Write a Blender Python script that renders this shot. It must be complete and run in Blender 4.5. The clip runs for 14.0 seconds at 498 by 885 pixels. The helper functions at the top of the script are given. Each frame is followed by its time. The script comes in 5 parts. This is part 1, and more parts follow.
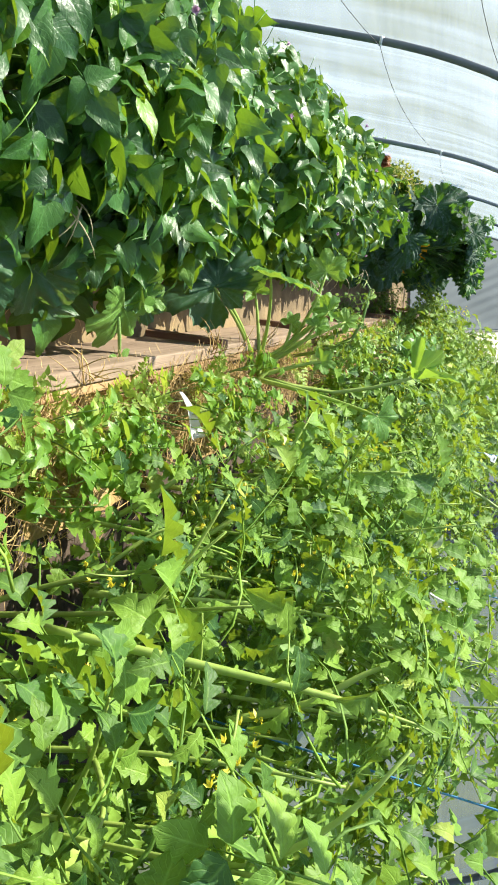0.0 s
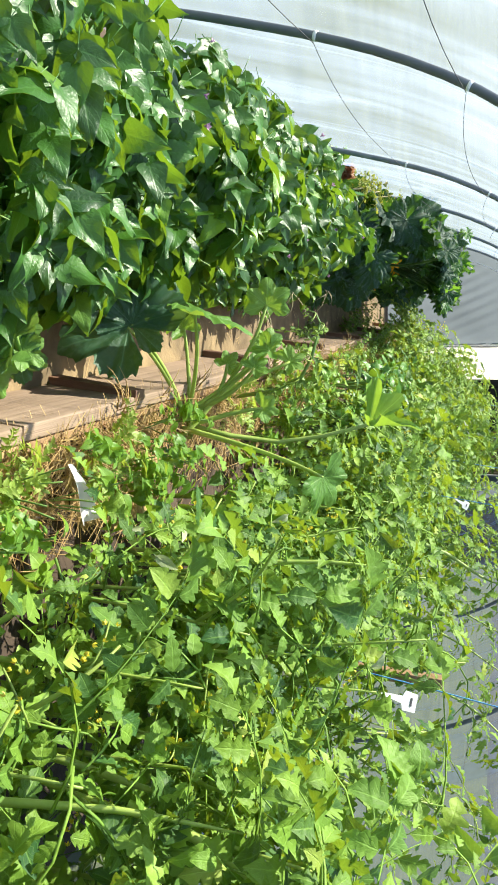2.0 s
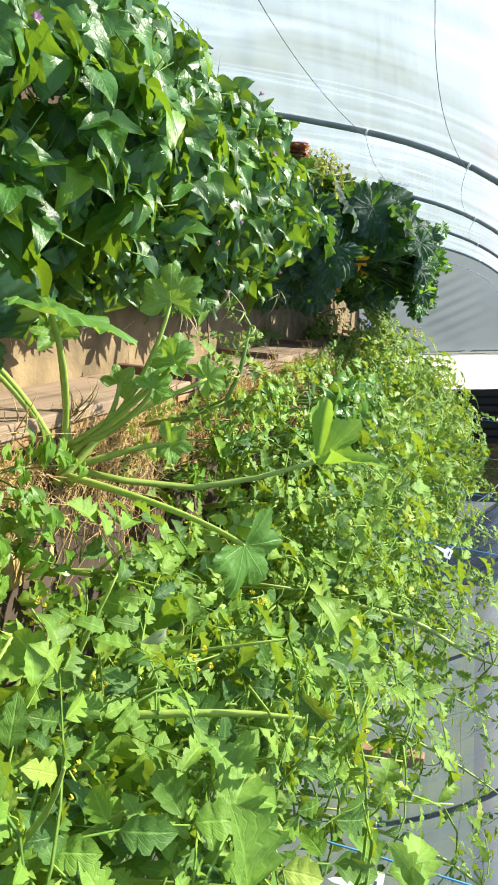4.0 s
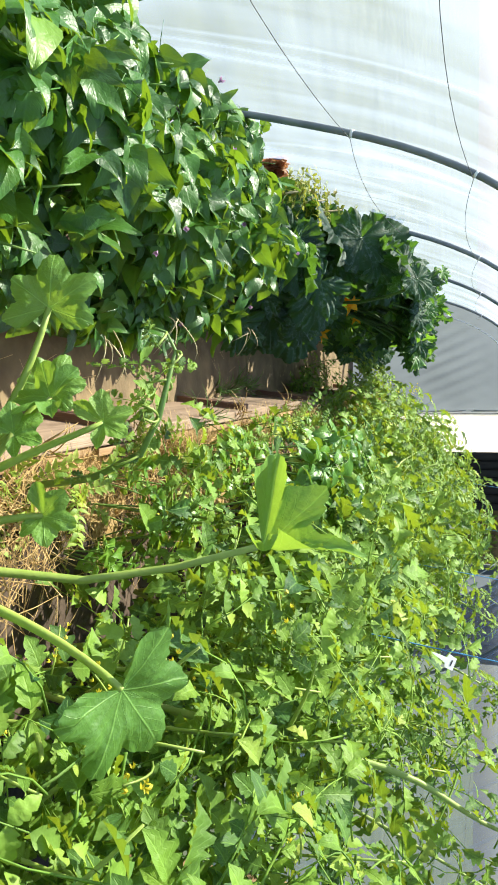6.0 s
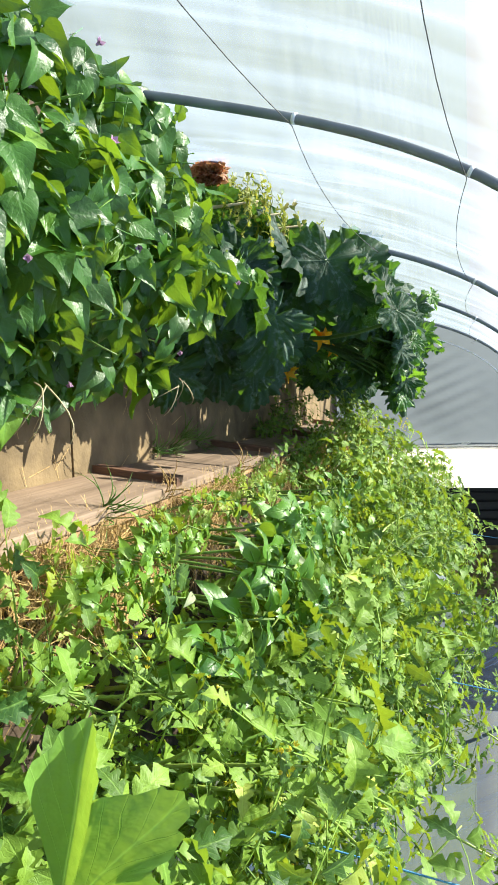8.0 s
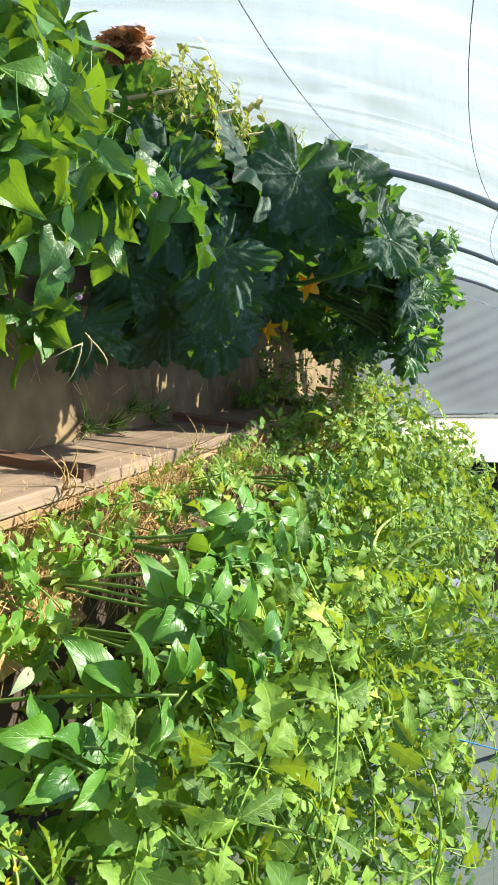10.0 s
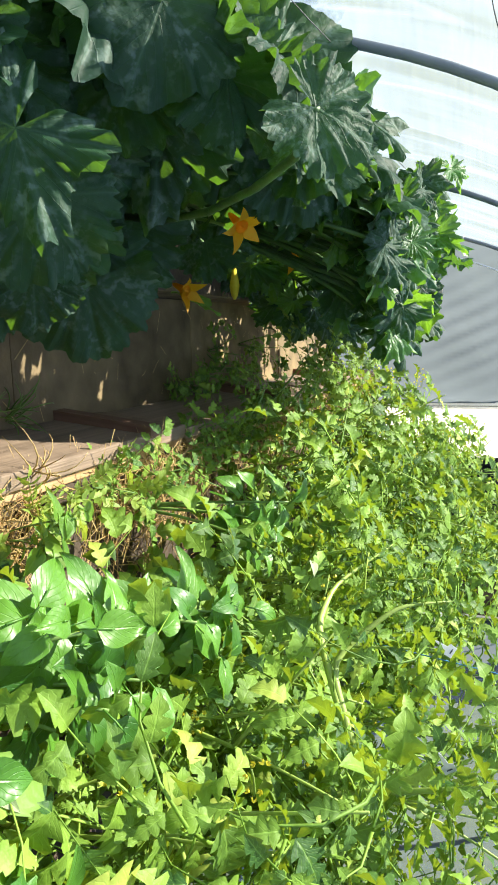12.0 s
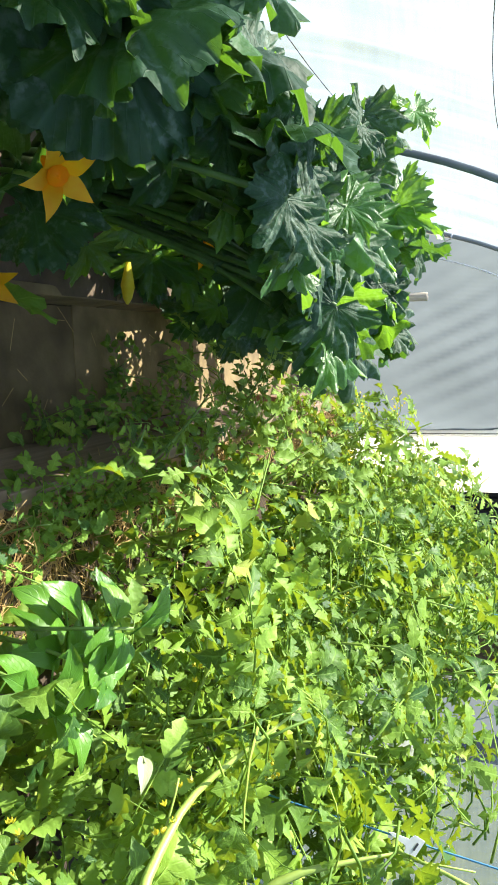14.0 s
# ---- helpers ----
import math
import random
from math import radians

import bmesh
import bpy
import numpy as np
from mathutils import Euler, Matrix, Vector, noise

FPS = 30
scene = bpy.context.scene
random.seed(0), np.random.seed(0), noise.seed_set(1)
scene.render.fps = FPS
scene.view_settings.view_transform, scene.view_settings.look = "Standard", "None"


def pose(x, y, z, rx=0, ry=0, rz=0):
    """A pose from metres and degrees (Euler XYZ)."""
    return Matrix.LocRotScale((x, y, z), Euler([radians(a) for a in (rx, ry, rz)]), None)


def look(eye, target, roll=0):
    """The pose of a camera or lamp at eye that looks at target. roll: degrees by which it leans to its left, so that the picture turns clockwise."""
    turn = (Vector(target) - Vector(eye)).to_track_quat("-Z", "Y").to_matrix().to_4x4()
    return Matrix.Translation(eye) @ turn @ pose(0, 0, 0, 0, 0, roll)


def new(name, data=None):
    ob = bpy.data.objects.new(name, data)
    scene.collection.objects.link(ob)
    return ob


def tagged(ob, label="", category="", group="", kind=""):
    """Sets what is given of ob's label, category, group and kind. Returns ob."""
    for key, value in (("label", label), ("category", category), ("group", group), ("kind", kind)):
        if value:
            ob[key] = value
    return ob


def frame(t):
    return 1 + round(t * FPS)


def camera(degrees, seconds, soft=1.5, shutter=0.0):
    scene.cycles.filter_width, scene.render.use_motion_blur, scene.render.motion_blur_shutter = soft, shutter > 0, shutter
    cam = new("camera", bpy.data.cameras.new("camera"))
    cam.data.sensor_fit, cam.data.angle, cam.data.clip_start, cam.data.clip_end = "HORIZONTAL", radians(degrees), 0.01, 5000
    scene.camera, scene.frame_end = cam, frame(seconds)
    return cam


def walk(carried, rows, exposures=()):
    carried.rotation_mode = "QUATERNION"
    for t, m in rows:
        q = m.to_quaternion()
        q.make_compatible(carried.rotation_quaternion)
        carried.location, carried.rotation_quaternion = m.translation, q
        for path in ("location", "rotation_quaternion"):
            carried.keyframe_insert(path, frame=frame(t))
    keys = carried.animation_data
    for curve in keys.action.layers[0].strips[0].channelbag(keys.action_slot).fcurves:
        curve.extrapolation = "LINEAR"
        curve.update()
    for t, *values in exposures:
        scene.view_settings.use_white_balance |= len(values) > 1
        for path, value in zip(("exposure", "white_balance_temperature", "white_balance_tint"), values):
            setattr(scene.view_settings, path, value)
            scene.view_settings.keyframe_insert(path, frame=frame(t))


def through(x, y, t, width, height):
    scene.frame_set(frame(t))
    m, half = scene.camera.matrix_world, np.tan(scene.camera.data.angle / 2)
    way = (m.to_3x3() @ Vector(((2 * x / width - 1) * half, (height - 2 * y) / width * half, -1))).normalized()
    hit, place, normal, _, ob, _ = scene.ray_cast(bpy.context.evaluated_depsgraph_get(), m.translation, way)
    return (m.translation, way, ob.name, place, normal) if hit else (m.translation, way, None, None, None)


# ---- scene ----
cam = camera(36.9, 14.0, 1.8)
METRES, EYE, TILT, LEAN, TURN = 5.6, 1.4, -19.8, -92.3, -11.2
ROWS = [
    (0.0, 0.0, 0.0, 0.0, -0.0, 0.0, 0.0),
    (0.5, 0.0087, 0.0056, 0.0246, -1.86, -1.45, -2.8),
    (1.0, 0.0129, 0.0245, 0.0229, -1.33, -3.07, -0.19),
    (1.5, 0.0267, 0.0558, 0.026, -2.46, -5.44, 1.67),
    (2.0, 0.0398, 0.0779, 0.037, -0.85, 0.3, 0.31),
    (2.5, 0.0492, 0.1108, 0.0463, -4.16, 0.29, 0.42),
    (3.0, 0.0602, 0.1436, 0.0504, -3.04, -0.59, 1.43),
    (5.5, 0.107, 0.3062, 0.0605, -2.31, 4.79, 0.06),
    (6.0, 0.1147, 0.3284, 0.0626, -2.48, 5.58, 0.0),
    (6.5, 0.1243, 0.3576, 0.0737, -2.82, 4.74, 0.2),
    (7.0, 0.1421, 0.4018, 0.0986, -2.81, 5.39, 1.53),
    (7.5, 0.1524, 0.4226, 0.1085, -0.23, 3.35, 1.79),
    (8.0, 0.1596, 0.4576, 0.1174, -2.68, 6.78, 0.98),
    (8.5, 0.1792, 0.4996, 0.1244, -2.11, 5.13, -2.86),
    (9.0, 0.1889, 0.5223, 0.1298, -1.24, 5.16, -0.88),
    (11.5, 0.2523, 0.7064, 0.1559, 0.31, 3.1, 0.48),
    (12.0, 0.266, 0.746, 0.1676, 0.34, 2.41, -0.01),
    (12.5, 0.2777, 0.7819, 0.1715, -1.48, 3.67, -0.21),
    (13.0, 0.2928, 0.823, 0.1719, 0.22, 4.92, -2.09),
    (13.5, 0.3086, 0.8555, 0.18, -0.35, 4.72, -0.64),
    (14.0, 0.3216, 0.8939, 0.1948, 0.72, 3.72, 0.37),
]
walk(cam, [(t, pose(0, 0, EYE, TILT, 0, TURN) @ pose(0, 0, 0, 0, LEAN, 0) @ pose(METRES * x, METRES * y, METRES * z, 90 + pitch, roll, yaw)) for t, x, y, z, yaw, pitch, roll in ROWS],
     exposures=((0.0, 1.87), (6.0, 1.91), (9.0, 1.94), (11.5, 2.05), (12.5, 2.13), (14.0, 2.27)))

# ---------------------------------------------------------------- light
world = bpy.data.worlds.new("sky")
scene.world = world
world.use_nodes = True
SUN_DIR = Vector((-0.50, 0.40, 0.76)).normalized()
wn = world.node_tree.nodes
sky = wn.new("ShaderNodeTexSky")
sky.sky_type, sky.sun_disc = "NISHITA", False
sky.sun_elevation = math.asin(SUN_DIR.z)
sky.sun_rotation = math.atan2(SUN_DIR.x, SUN_DIR.y)
wn["Background"].inputs["Strength"].default_value = 0.037
world.node_tree.links.new(sky.outputs[0], wn["Background"].inputs["Color"])
sun_data = bpy.data.lights.new("sun", "SUN")
sun_data.energy, sun_data.angle, sun_data.color = 5.0, radians(0.6), (1.0, 0.872, 0.67)
sun = new("sun", sun_data)
sun.matrix_world = look(SUN_DIR * 30, (0, 0, 0))


# ---------------------------------------------------------------- materials
def nodes_of(mat):
    mat.use_nodes = True
    t = mat.node_tree
    return t, t.nodes, t.links, t.nodes["Principled BSDF"]


def coords(n, l, scale, kind="Object"):
    c = n.new("ShaderNodeTexCoord")
    m = n.new("ShaderNodeMapping")
    m.inputs["Scale"].default_value = scale
    l.new(c.outputs[kind], m.inputs["Vector"])
    return m.outputs["Vector"]


def noise_tex(n, l, vec, scale, detail=4.0):
    x = n.new("ShaderNodeTexNoise")
    x.inputs["Scale"].default_value, x.inputs["Detail"].default_value = scale, detail
    l.new(vec, x.inputs["Vector"])
    return x.outputs["Fac"]


def ramp(n, l, fac, stops):
    r = n.new("ShaderNodeValToRGB")
    e = r.color_ramp.elements
    while len(e) < len(stops):
        e.new(0.5)
    for el, (p, c) in zip(e, stops):
        el.position, el.color = p, (*c, 1)
    l.new(fac, r.inputs["Fac"])
    return r.outputs["Color"]


def mixcol(n, l, fac, a, b, mode="MIX"):
    m = n.new("ShaderNodeMix")
    m.data_type, m.blend_type = "RGBA", mode
    for sock, v in ((m.inputs["Factor"], fac), (m.inputs["A"], a), (m.inputs["B"], b)):
        if isinstance(v, (int, float)):
            sock.default_value = v
        elif isinstance(v, tuple):
            sock.default_value = (*v, 1)
        else:
            l.new(v, sock)
    return m.outputs["Result"]


def bump(n, l, height, strength, dist):
    b = n.new("ShaderNodeBump")
    b.inputs["Strength"].default_value, b.inputs["Distance"].default_value = strength, dist
    l.new(height, b.inputs["Height"])
    return b.outputs["Normal"]


def math_node(n, l, op, a, b=0.0):
    m = n.new("ShaderNodeMath")
    m.operation = op
    for s, v in zip(m.inputs, (a, b)):
        if isinstance(v, (int, float)):
            s.default_value = v
        else:
            l.new(v, s)
    return m.outputs[0]


def leaf_material(name, dark, light, pale, rough=0.42, through=0.4, glow=(0.30, 0.50, 0.03), vein=0.25, quilt=55.0, blotch=0.0, ribs=(7.0, 5.0), relief=0.35, deep=0.003, thin=1.0, gloss=0.5):
    """A leaf: green that varies from leaf to leaf, veins along the UV map, light that shines through."""
    mat = bpy.data.materials.new(name)
    t, n, l, p = nodes_of(mat)
    info = n.new("ShaderNodeObjectInfo")
    isl = n.new("ShaderNodeNewGeometry")
    rnd = math_node(n, l, "FRACT", math_node(n, l, "ADD", info.outputs["Random"], isl.outputs["Random Per Island"]))
    col = ramp(n, l, rnd, ((0.0, dark), (0.6, light), (0.93, light), (1.0, pale)))
    vec = coords(n, l, (1, 1, 1))
    mott = noise_tex(n, l, vec, 28.0, 3.0)
    col = mixcol(n, l, math_node(n, l, "MULTIPLY", mott, 0.5), col, tuple(0.55 * c for c in dark))
    uv = n.new("ShaderNodeUVMap")
    sep = n.new("ShaderNodeSeparateXYZ")
    l.new(uv.outputs["UV"], sep.inputs[0])
    across = math_node(n, l, "ABSOLUTE", math_node(n, l, "SUBTRACT", sep.outputs["X"], 0.5))
    mid = math_node(n, l, "SUBTRACT", 1.0, math_node(n, l, "MULTIPLY", across, 16.0 * thin))
    mid = math_node(n, l, "MAXIMUM", mid, 0.0)
    slant = math_node(n, l, "SUBTRACT", math_node(n, l, "MULTIPLY", sep.outputs["Y"], ribs[0]), math_node(n, l, "MULTIPLY", across, ribs[1]))
    saw = math_node(n, l, "ABSOLUTE", math_node(n, l, "SUBTRACT", math_node(n, l, "FRACT", slant), 0.5))
    side = math_node(n, l, "MAXIMUM", math_node(n, l, "SUBTRACT", 1.0, math_node(n, l, "MULTIPLY", saw, 7.0 * thin)), 0.0)
    veins = math_node(n, l, "MAXIMUM", mid, math_node(n, l, "MULTIPLY", side, 0.45))
    col = mixcol(n, l, math_node(n, l, "MULTIPLY", veins, vein), col, tuple(min(1, 1.6 * c + 0.05) for c in light))
    if blotch:
        sp = ramp(n, l, noise_tex(n, l, vec, 48.0, 3.0), ((0.50, (0, 0, 0)), (0.64, (1, 1, 1))))
        patch = ramp(n, l, noise_tex(n, l, vec, 11.0, 2.0), ((0.42, (0.1, 0.1, 0.1)), (0.62, (1, 1, 1))))
        sp = math_node(n, l, "MULTIPLY", sp, patch)
        col = mixcol(n, l, math_node(n, l, "MULTIPLY", sp, blotch), col, (0.20, 0.29, 0.235))
    l.new(col, p.inputs["Base Color"])
    p.inputs["Roughness"].default_value = rough
    p.inputs["Specular IOR Level"].default_value = gloss
    h = math_node(n, l, "ADD", noise_tex(n, l, vec, quilt, 2.0), math_node(n, l, "MULTIPLY", veins, -0.3))
    nor = bump(n, l, h, relief, deep)
    l.new(nor, p.inputs["Normal"])
    tr = n.new("ShaderNodeBsdfTranslucent")
    l.new(mixcol(n, l, 0.55, col, glow), tr.inputs["Color"])
    l.new(nor, tr.inputs["Normal"])
    ms = n.new("ShaderNodeMixShader")
    ms.inputs[0].default_value = through
    l.new(p.outputs[0], ms.inputs[1])
    l.new(tr.outputs[0], ms.inputs[2])
    l.new(ms.outputs[0], n["Material Output"].inputs["Surface"])
    return mat


def plain_material(name, a, b, scale=20.0, rough=0.6, bumps=0.0, stretch=(1, 1, 1), metal=0.0, through=0.0, bscale=None):
    """Two colours mixed by noise, with a fine relief; through: part of the light that passes."""
    mat = bpy.data.materials.new(name)
    t, n, l, p = nodes_of(mat)
    vec = coords(n, l, stretch)
    f = noise_tex(n, l, vec, scale, 6.0)
    big = noise_tex(n, l, vec, scale * 0.17, 3.0)
    info = n.new("ShaderNodeObjectInfo")
    f2 = math_node(n, l, "ADD", math_node(n, l, "MULTIPLY", f, 0.6), math_node(n, l, "MULTIPLY", big, 0.4))
    col = ramp(n, l, f2, ((0.32, a), (0.68, b)))
    k = math_node(n, l, "ADD", math_node(n, l, "MULTIPLY", info.outputs["Random"], 0.35), 0.8)
    hs = n.new("ShaderNodeHueSaturation")
    l.new(k, hs.inputs["Value"])
    l.new(col, hs.inputs["Color"])
    l.new(hs.outputs[0], p.inputs["Base Color"])
    p.inputs["Roughness"].default_value, p.inputs["Metallic"].default_value = rough, metal
    if bumps:
        l.new(bump(n, l, noise_tex(n, l, vec, bscale or scale * 2.5, 5.0), bumps, 0.004), p.inputs["Normal"])
    if through:
        tr = n.new("ShaderNodeBsdfTranslucent")
        l.new(hs.outputs[0], tr.inputs["Color"])
        ms = n.new("ShaderNodeMixShader")
        ms.inputs[0].default_value = through
        l.new(p.outputs[0], ms.inputs[1])
        l.new(tr.outputs[0], ms.inputs[2])
        l.new(ms.outputs[0], n["Material Output"].inputs["Surface"])
    return mat


def film_material(name, clear, tint, scatter, rough=0.25, grain=(0.5, 1.6, 3.0), vary=1.0):
    """Polythene: part clear, part milky, a little shiny, with folds and dirt."""
    mat = bpy.data.materials.new(name)
    t, n, l, p = nodes_of(mat)
    vec = coords(n, l, grain)
    dirt = noise_tex(n, l, vec, 2.2, 5.0)
    col = ramp(n, l, dirt, ((0.3, tuple(0.86 * c for c in scatter)), (0.7, scatter)))
    folds = bump(n, l, noise_tex(n, l, vec, 3.0, 3.0), 0.5, 0.03)
    tp = n.new("ShaderNodeBsdfTransparent")
    tp.inputs["Color"].default_value = (*tint, 1)
    tr = n.new("ShaderNodeBsdfTranslucent")
    l.new(col, tr.inputs["Color"])
    l.new(folds, tr.inputs["Normal"])
    l.new(col, p.inputs["Base Color"])
    l.new(folds, p.inputs["Normal"])
    p.inputs["Roughness"].default_value = rough
    a = n.new("ShaderNodeMixShader")
    a.inputs[0].default_value = 0.16
    l.new(tr.outputs[0], a.inputs[1])
    l.new(p.outputs[0], a.inputs[2])
    b = n.new("ShaderNodeMixShader")
    # Bands of clearer and milkier film, painted in for the shading of folds.
    streak = noise_tex(n, l, coords(n, l, (0.10, 1.0, 0.10)), 6.0, 2.0)
    sag = noise_tex(n, l, coords(n, l, (0.8, 0.3, 0.8)), 4.0, 3.0)
    k = math_node(n, l, "ADD", math_node(n, l, "MULTIPLY", streak, -0.6 * vary), math_node(n, l, "MULTIPLY", sag, -0.4 * vary))
    crease = math_node(n, l, "ABSOLUTE", math_node(n, l, "SUBTRACT", noise_tex(n, l, coords(n, l, (0.16, 1.0, 0.16)), 3.2, 1.0), 0.5))
    crease = math_node(n, l, "MAXIMUM", math_node(n, l, "SUBTRACT", 1.0, math_node(n, l, "MULTIPLY", crease, 28.0)), 0.0)
    k = math_node(n, l, "ADD", k, math_node(n, l, "MULTIPLY", crease, -0.16 * vary))
    l.new(math_node(n, l, "MAXIMUM", math_node(n, l, "ADD", k, clear + 0.5 * vary), 0.0), b.inputs[0])
    l.new(a.outputs[0], b.inputs[1])
    l.new(tp.outputs[0], b.inputs[2])
    l.new(b.outputs[0], n["Material Output"].inputs["Surface"])
    return mat


BEAN = leaf_material("bean_leaf", (0.018, 0.075, 0.018), (0.075, 0.22, 0.03), (0.24, 0.44, 0.04), 0.42, 0.28, (0.48, 0.72, 0.02), 0.2, 95.0, relief=0.5)
TOMATO = leaf_material("tomato_leaf", (0.020, 0.085, 0.022), (0.235, 0.39, 0.045), (0.48, 0.56, 0.10), 0.52, 0.27, (0.60, 0.72, 0.02), 0.28, 90.0, relief=0.6, gloss=0.28)
BROAD = leaf_material("broad_tomato_leaf", (0.024, 0.095, 0.03), (0.212, 0.378, 0.048), (0.46, 0.56, 0.10), 0.55, 0.28, (0.52, 0.70, 0.03), 0.30, 70.0, relief=0.7, gloss=0.25)
PEPPER = leaf_material("pepper_leaf", (0.04, 0.145, 0.02), (0.13, 0.315, 0.03), (0.22, 0.42, 0.05), 0.40, 0.26, (0.44, 0.64, 0.03), 0.22, 34.0, 0.0, (6.0, 6.0), 0.7, 0.004, 1.8)
BASIL = leaf_material("basil_leaf", (0.10, 0.25, 0.03), (0.20, 0.39, 0.05), (0.40, 0.50, 0.08), 0.4, 0.40, (0.6, 0.72, 0.05), 0.2, 90.0)
CHICKWEED = leaf_material("chickweed_leaf", (0.20, 0.34, 0.05), (0.36, 0.50, 0.08), (0.55, 0.60, 0.14), 0.5, 0.38, (0.66, 0.74, 0.06), 0.15, 90.0)
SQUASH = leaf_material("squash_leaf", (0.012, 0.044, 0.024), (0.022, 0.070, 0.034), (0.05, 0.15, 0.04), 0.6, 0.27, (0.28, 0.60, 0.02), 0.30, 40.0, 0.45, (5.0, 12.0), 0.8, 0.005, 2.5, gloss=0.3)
# Brighter copy of the marrow leaf: sunlight put into its green.
SQUASH_LIT_TONE = leaf_material("marrow_leaf_lit_tone", (0.03, 0.10, 0.03), (0.065, 0.19, 0.04), (0.12, 0.28, 0.04), 0.42, 0.42, (0.40, 0.74, 0.02), 0.35, 45.0, 0.35, (5.0, 12.0), 0.8, 0.005, 2.5)
# Darker copy of the young squash leaf: shade put into its green.
SQUASH_MID = leaf_material("courgette_leaf_shade_tone", (0.03, 0.105, 0.045), (0.055, 0.165, 0.06), (0.10, 0.24, 0.06), 0.5, 0.30, (0.40, 0.60, 0.05), 0.35, 45.0, 0.15, (5.0, 9.0), 0.7, 0.004, 3.0)
SQUASH_PALE = leaf_material("young_squash_leaf", (0.12, 0.29, 0.05), (0.21, 0.41, 0.07), (0.32, 0.5, 0.09), 0.50, 0.40, (0.52, 0.70, 0.04), 0.5, 45.0, 0.08, (5.0, 9.0), 0.6, 0.004, 3.0)
YELLOWED = leaf_material("yellowed_leaf", (0.16, 0.24, 0.03), (0.34, 0.36, 0.05), (0.34, 0.20, 0.05), 0.55, 0.4, (0.5, 0.5, 0.05), 0.2, 60.0)
PALE_LEAF = leaf_material("bleached_leaf", (0.34, 0.42, 0.22), (0.5, 0.55, 0.32), (0.55, 0.5, 0.35), 0.6, 0.35, (0.6, 0.65, 0.3), 0.2, 60.0)
RED_LEAF = leaf_material("red_lettuce_leaf", (0.28, 0.11, 0.06), (0.48, 0.23, 0.11), (0.50, 0.33, 0.15), 0.5, 0.4, (0.55, 0.2, 0.06), 0.2, 60.0)
GRASS = leaf_material("grass_blade", (0.08, 0.2, 0.03), (0.14, 0.3, 0.05), (0.3, 0.36, 0.1), 0.5, 0.3, (0.35, 0.5, 0.05), 0.0, 60.0)
STEM = plain_material("green_stem", (0.16, 0.30, 0.06), (0.26, 0.40, 0.10), 30.0, 0.5, 0.3, through=0.15)
VINE = plain_material("pale_stem", (0.29, 0.42, 0.07), (0.42, 0.53, 0.12), 30.0, 0.45, 0.3, through=0.2)
DRY = plain_material("dry_stalk", (0.42, 0.34, 0.18), (0.58, 0.50, 0.30), 40.0, 0.6)
STRAW = plain_material("straw", (0.36, 0.21, 0.07), (0.76, 0.55, 0.23), 60.0, 0.6, 0.5, through=0.15)
YELLOW = plain_material("yellow_petal", (0.82, 0.66, 0.03), (0.92, 0.80, 0.08), 60.0, 0.5, through=0.35)
ORANGE = plain_material("orange_petal", (0.96, 0.42, 0.01), (1.0, 0.58, 0.015), 40.0, 0.5, through=0.6)
MARROW_STALK = plain_material("marrow_stalk", (0.035, 0.09, 0.02), (0.08, 0.17, 0.035), 30.0, 0.5, 0.4, through=0.15)
PINK = plain_material("pink_petal", (0.45, 0.25, 0.42), (0.62, 0.40, 0.58), 60.0, 0.5, through=0.3)
PLANK = plain_material("weathered_plank", (0.19, 0.13, 0.085), (0.36, 0.26, 0.18), 9.0, 0.75, 0.5, (6, 0.15, 6), bscale=40.0)
CUT_WOOD = plain_material("sawn_wood", (0.32, 0.185, 0.085), (0.48, 0.31, 0.16), 8.0, 0.7, 0.4, (8, 0.2, 8), bscale=40.0)
POST_WOOD = plain_material("brown_post", (0.13, 0.06, 0.035), (0.25, 0.135, 0.08), 10.0, 0.7, 0.4, (7, 7, 0.8), bscale=40.0)
PANEL = plain_material("brown_board", (0.085, 0.058, 0.028), (0.30, 0.215, 0.105), 7.0, 0.85, 0.8, (1.2, 1.2, 1.2), bscale=45.0)
SOIL = plain_material("dry_soil", (0.045, 0.031, 0.021), (0.12, 0.082, 0.054), 14.0, 0.95, 1.0, bscale=50.0)
EARTH = plain_material("outside_earth", (0.035, 0.05, 0.025), (0.085, 0.10, 0.055), 2.0, 0.95, 0.8, bscale=18.0)
STEEL = plain_material("galvanised_tube", (0.12, 0.135, 0.15), (0.20, 0.22, 0.235), 14.0, 0.5, 0.1, metal=0.2)
CORD = plain_material("dark_cord", (0.03, 0.03, 0.03), (0.07, 0.07, 0.065), 30.0, 0.7)
TAPE = plain_material("white_tape", (0.7, 0.7, 0.7), (0.82, 0.82, 0.82), 30.0, 0.5)
TWINE = plain_material("blue_twine", (0.04, 0.20, 0.42), (0.10, 0.33, 0.60), 60.0, 0.6)
PLASTIC = plain_material("white_plastic", (0.78, 0.79, 0.80), (0.88, 0.88, 0.88), 20.0, 0.4, through=0.45)
INK = plain_material("dark_ink", (0.03, 0.03, 0.04), (0.06, 0.06, 0.07), 40.0, 0.6)
DARK_WOOD = plain_material("dark_boards", (0.012, 0.012, 0.014), (0.035, 0.034, 0.034), 4.0, 0.85, 0.4, (5, 5, 0.6))
STAKE_WOOD = plain_material("grey_stake", (0.28, 0.23, 0.17), (0.45, 0.39, 0.31), 16.0, 0.8, 0.5, (6, 6, 0.7), bscale=50.0)
FILM = film_material("milky_film", 0.735, (0.81, 0.895, 1.0), (0.425, 0.57, 0.89), grain=(0.4, 1.6, 0.4), vary=0.8)
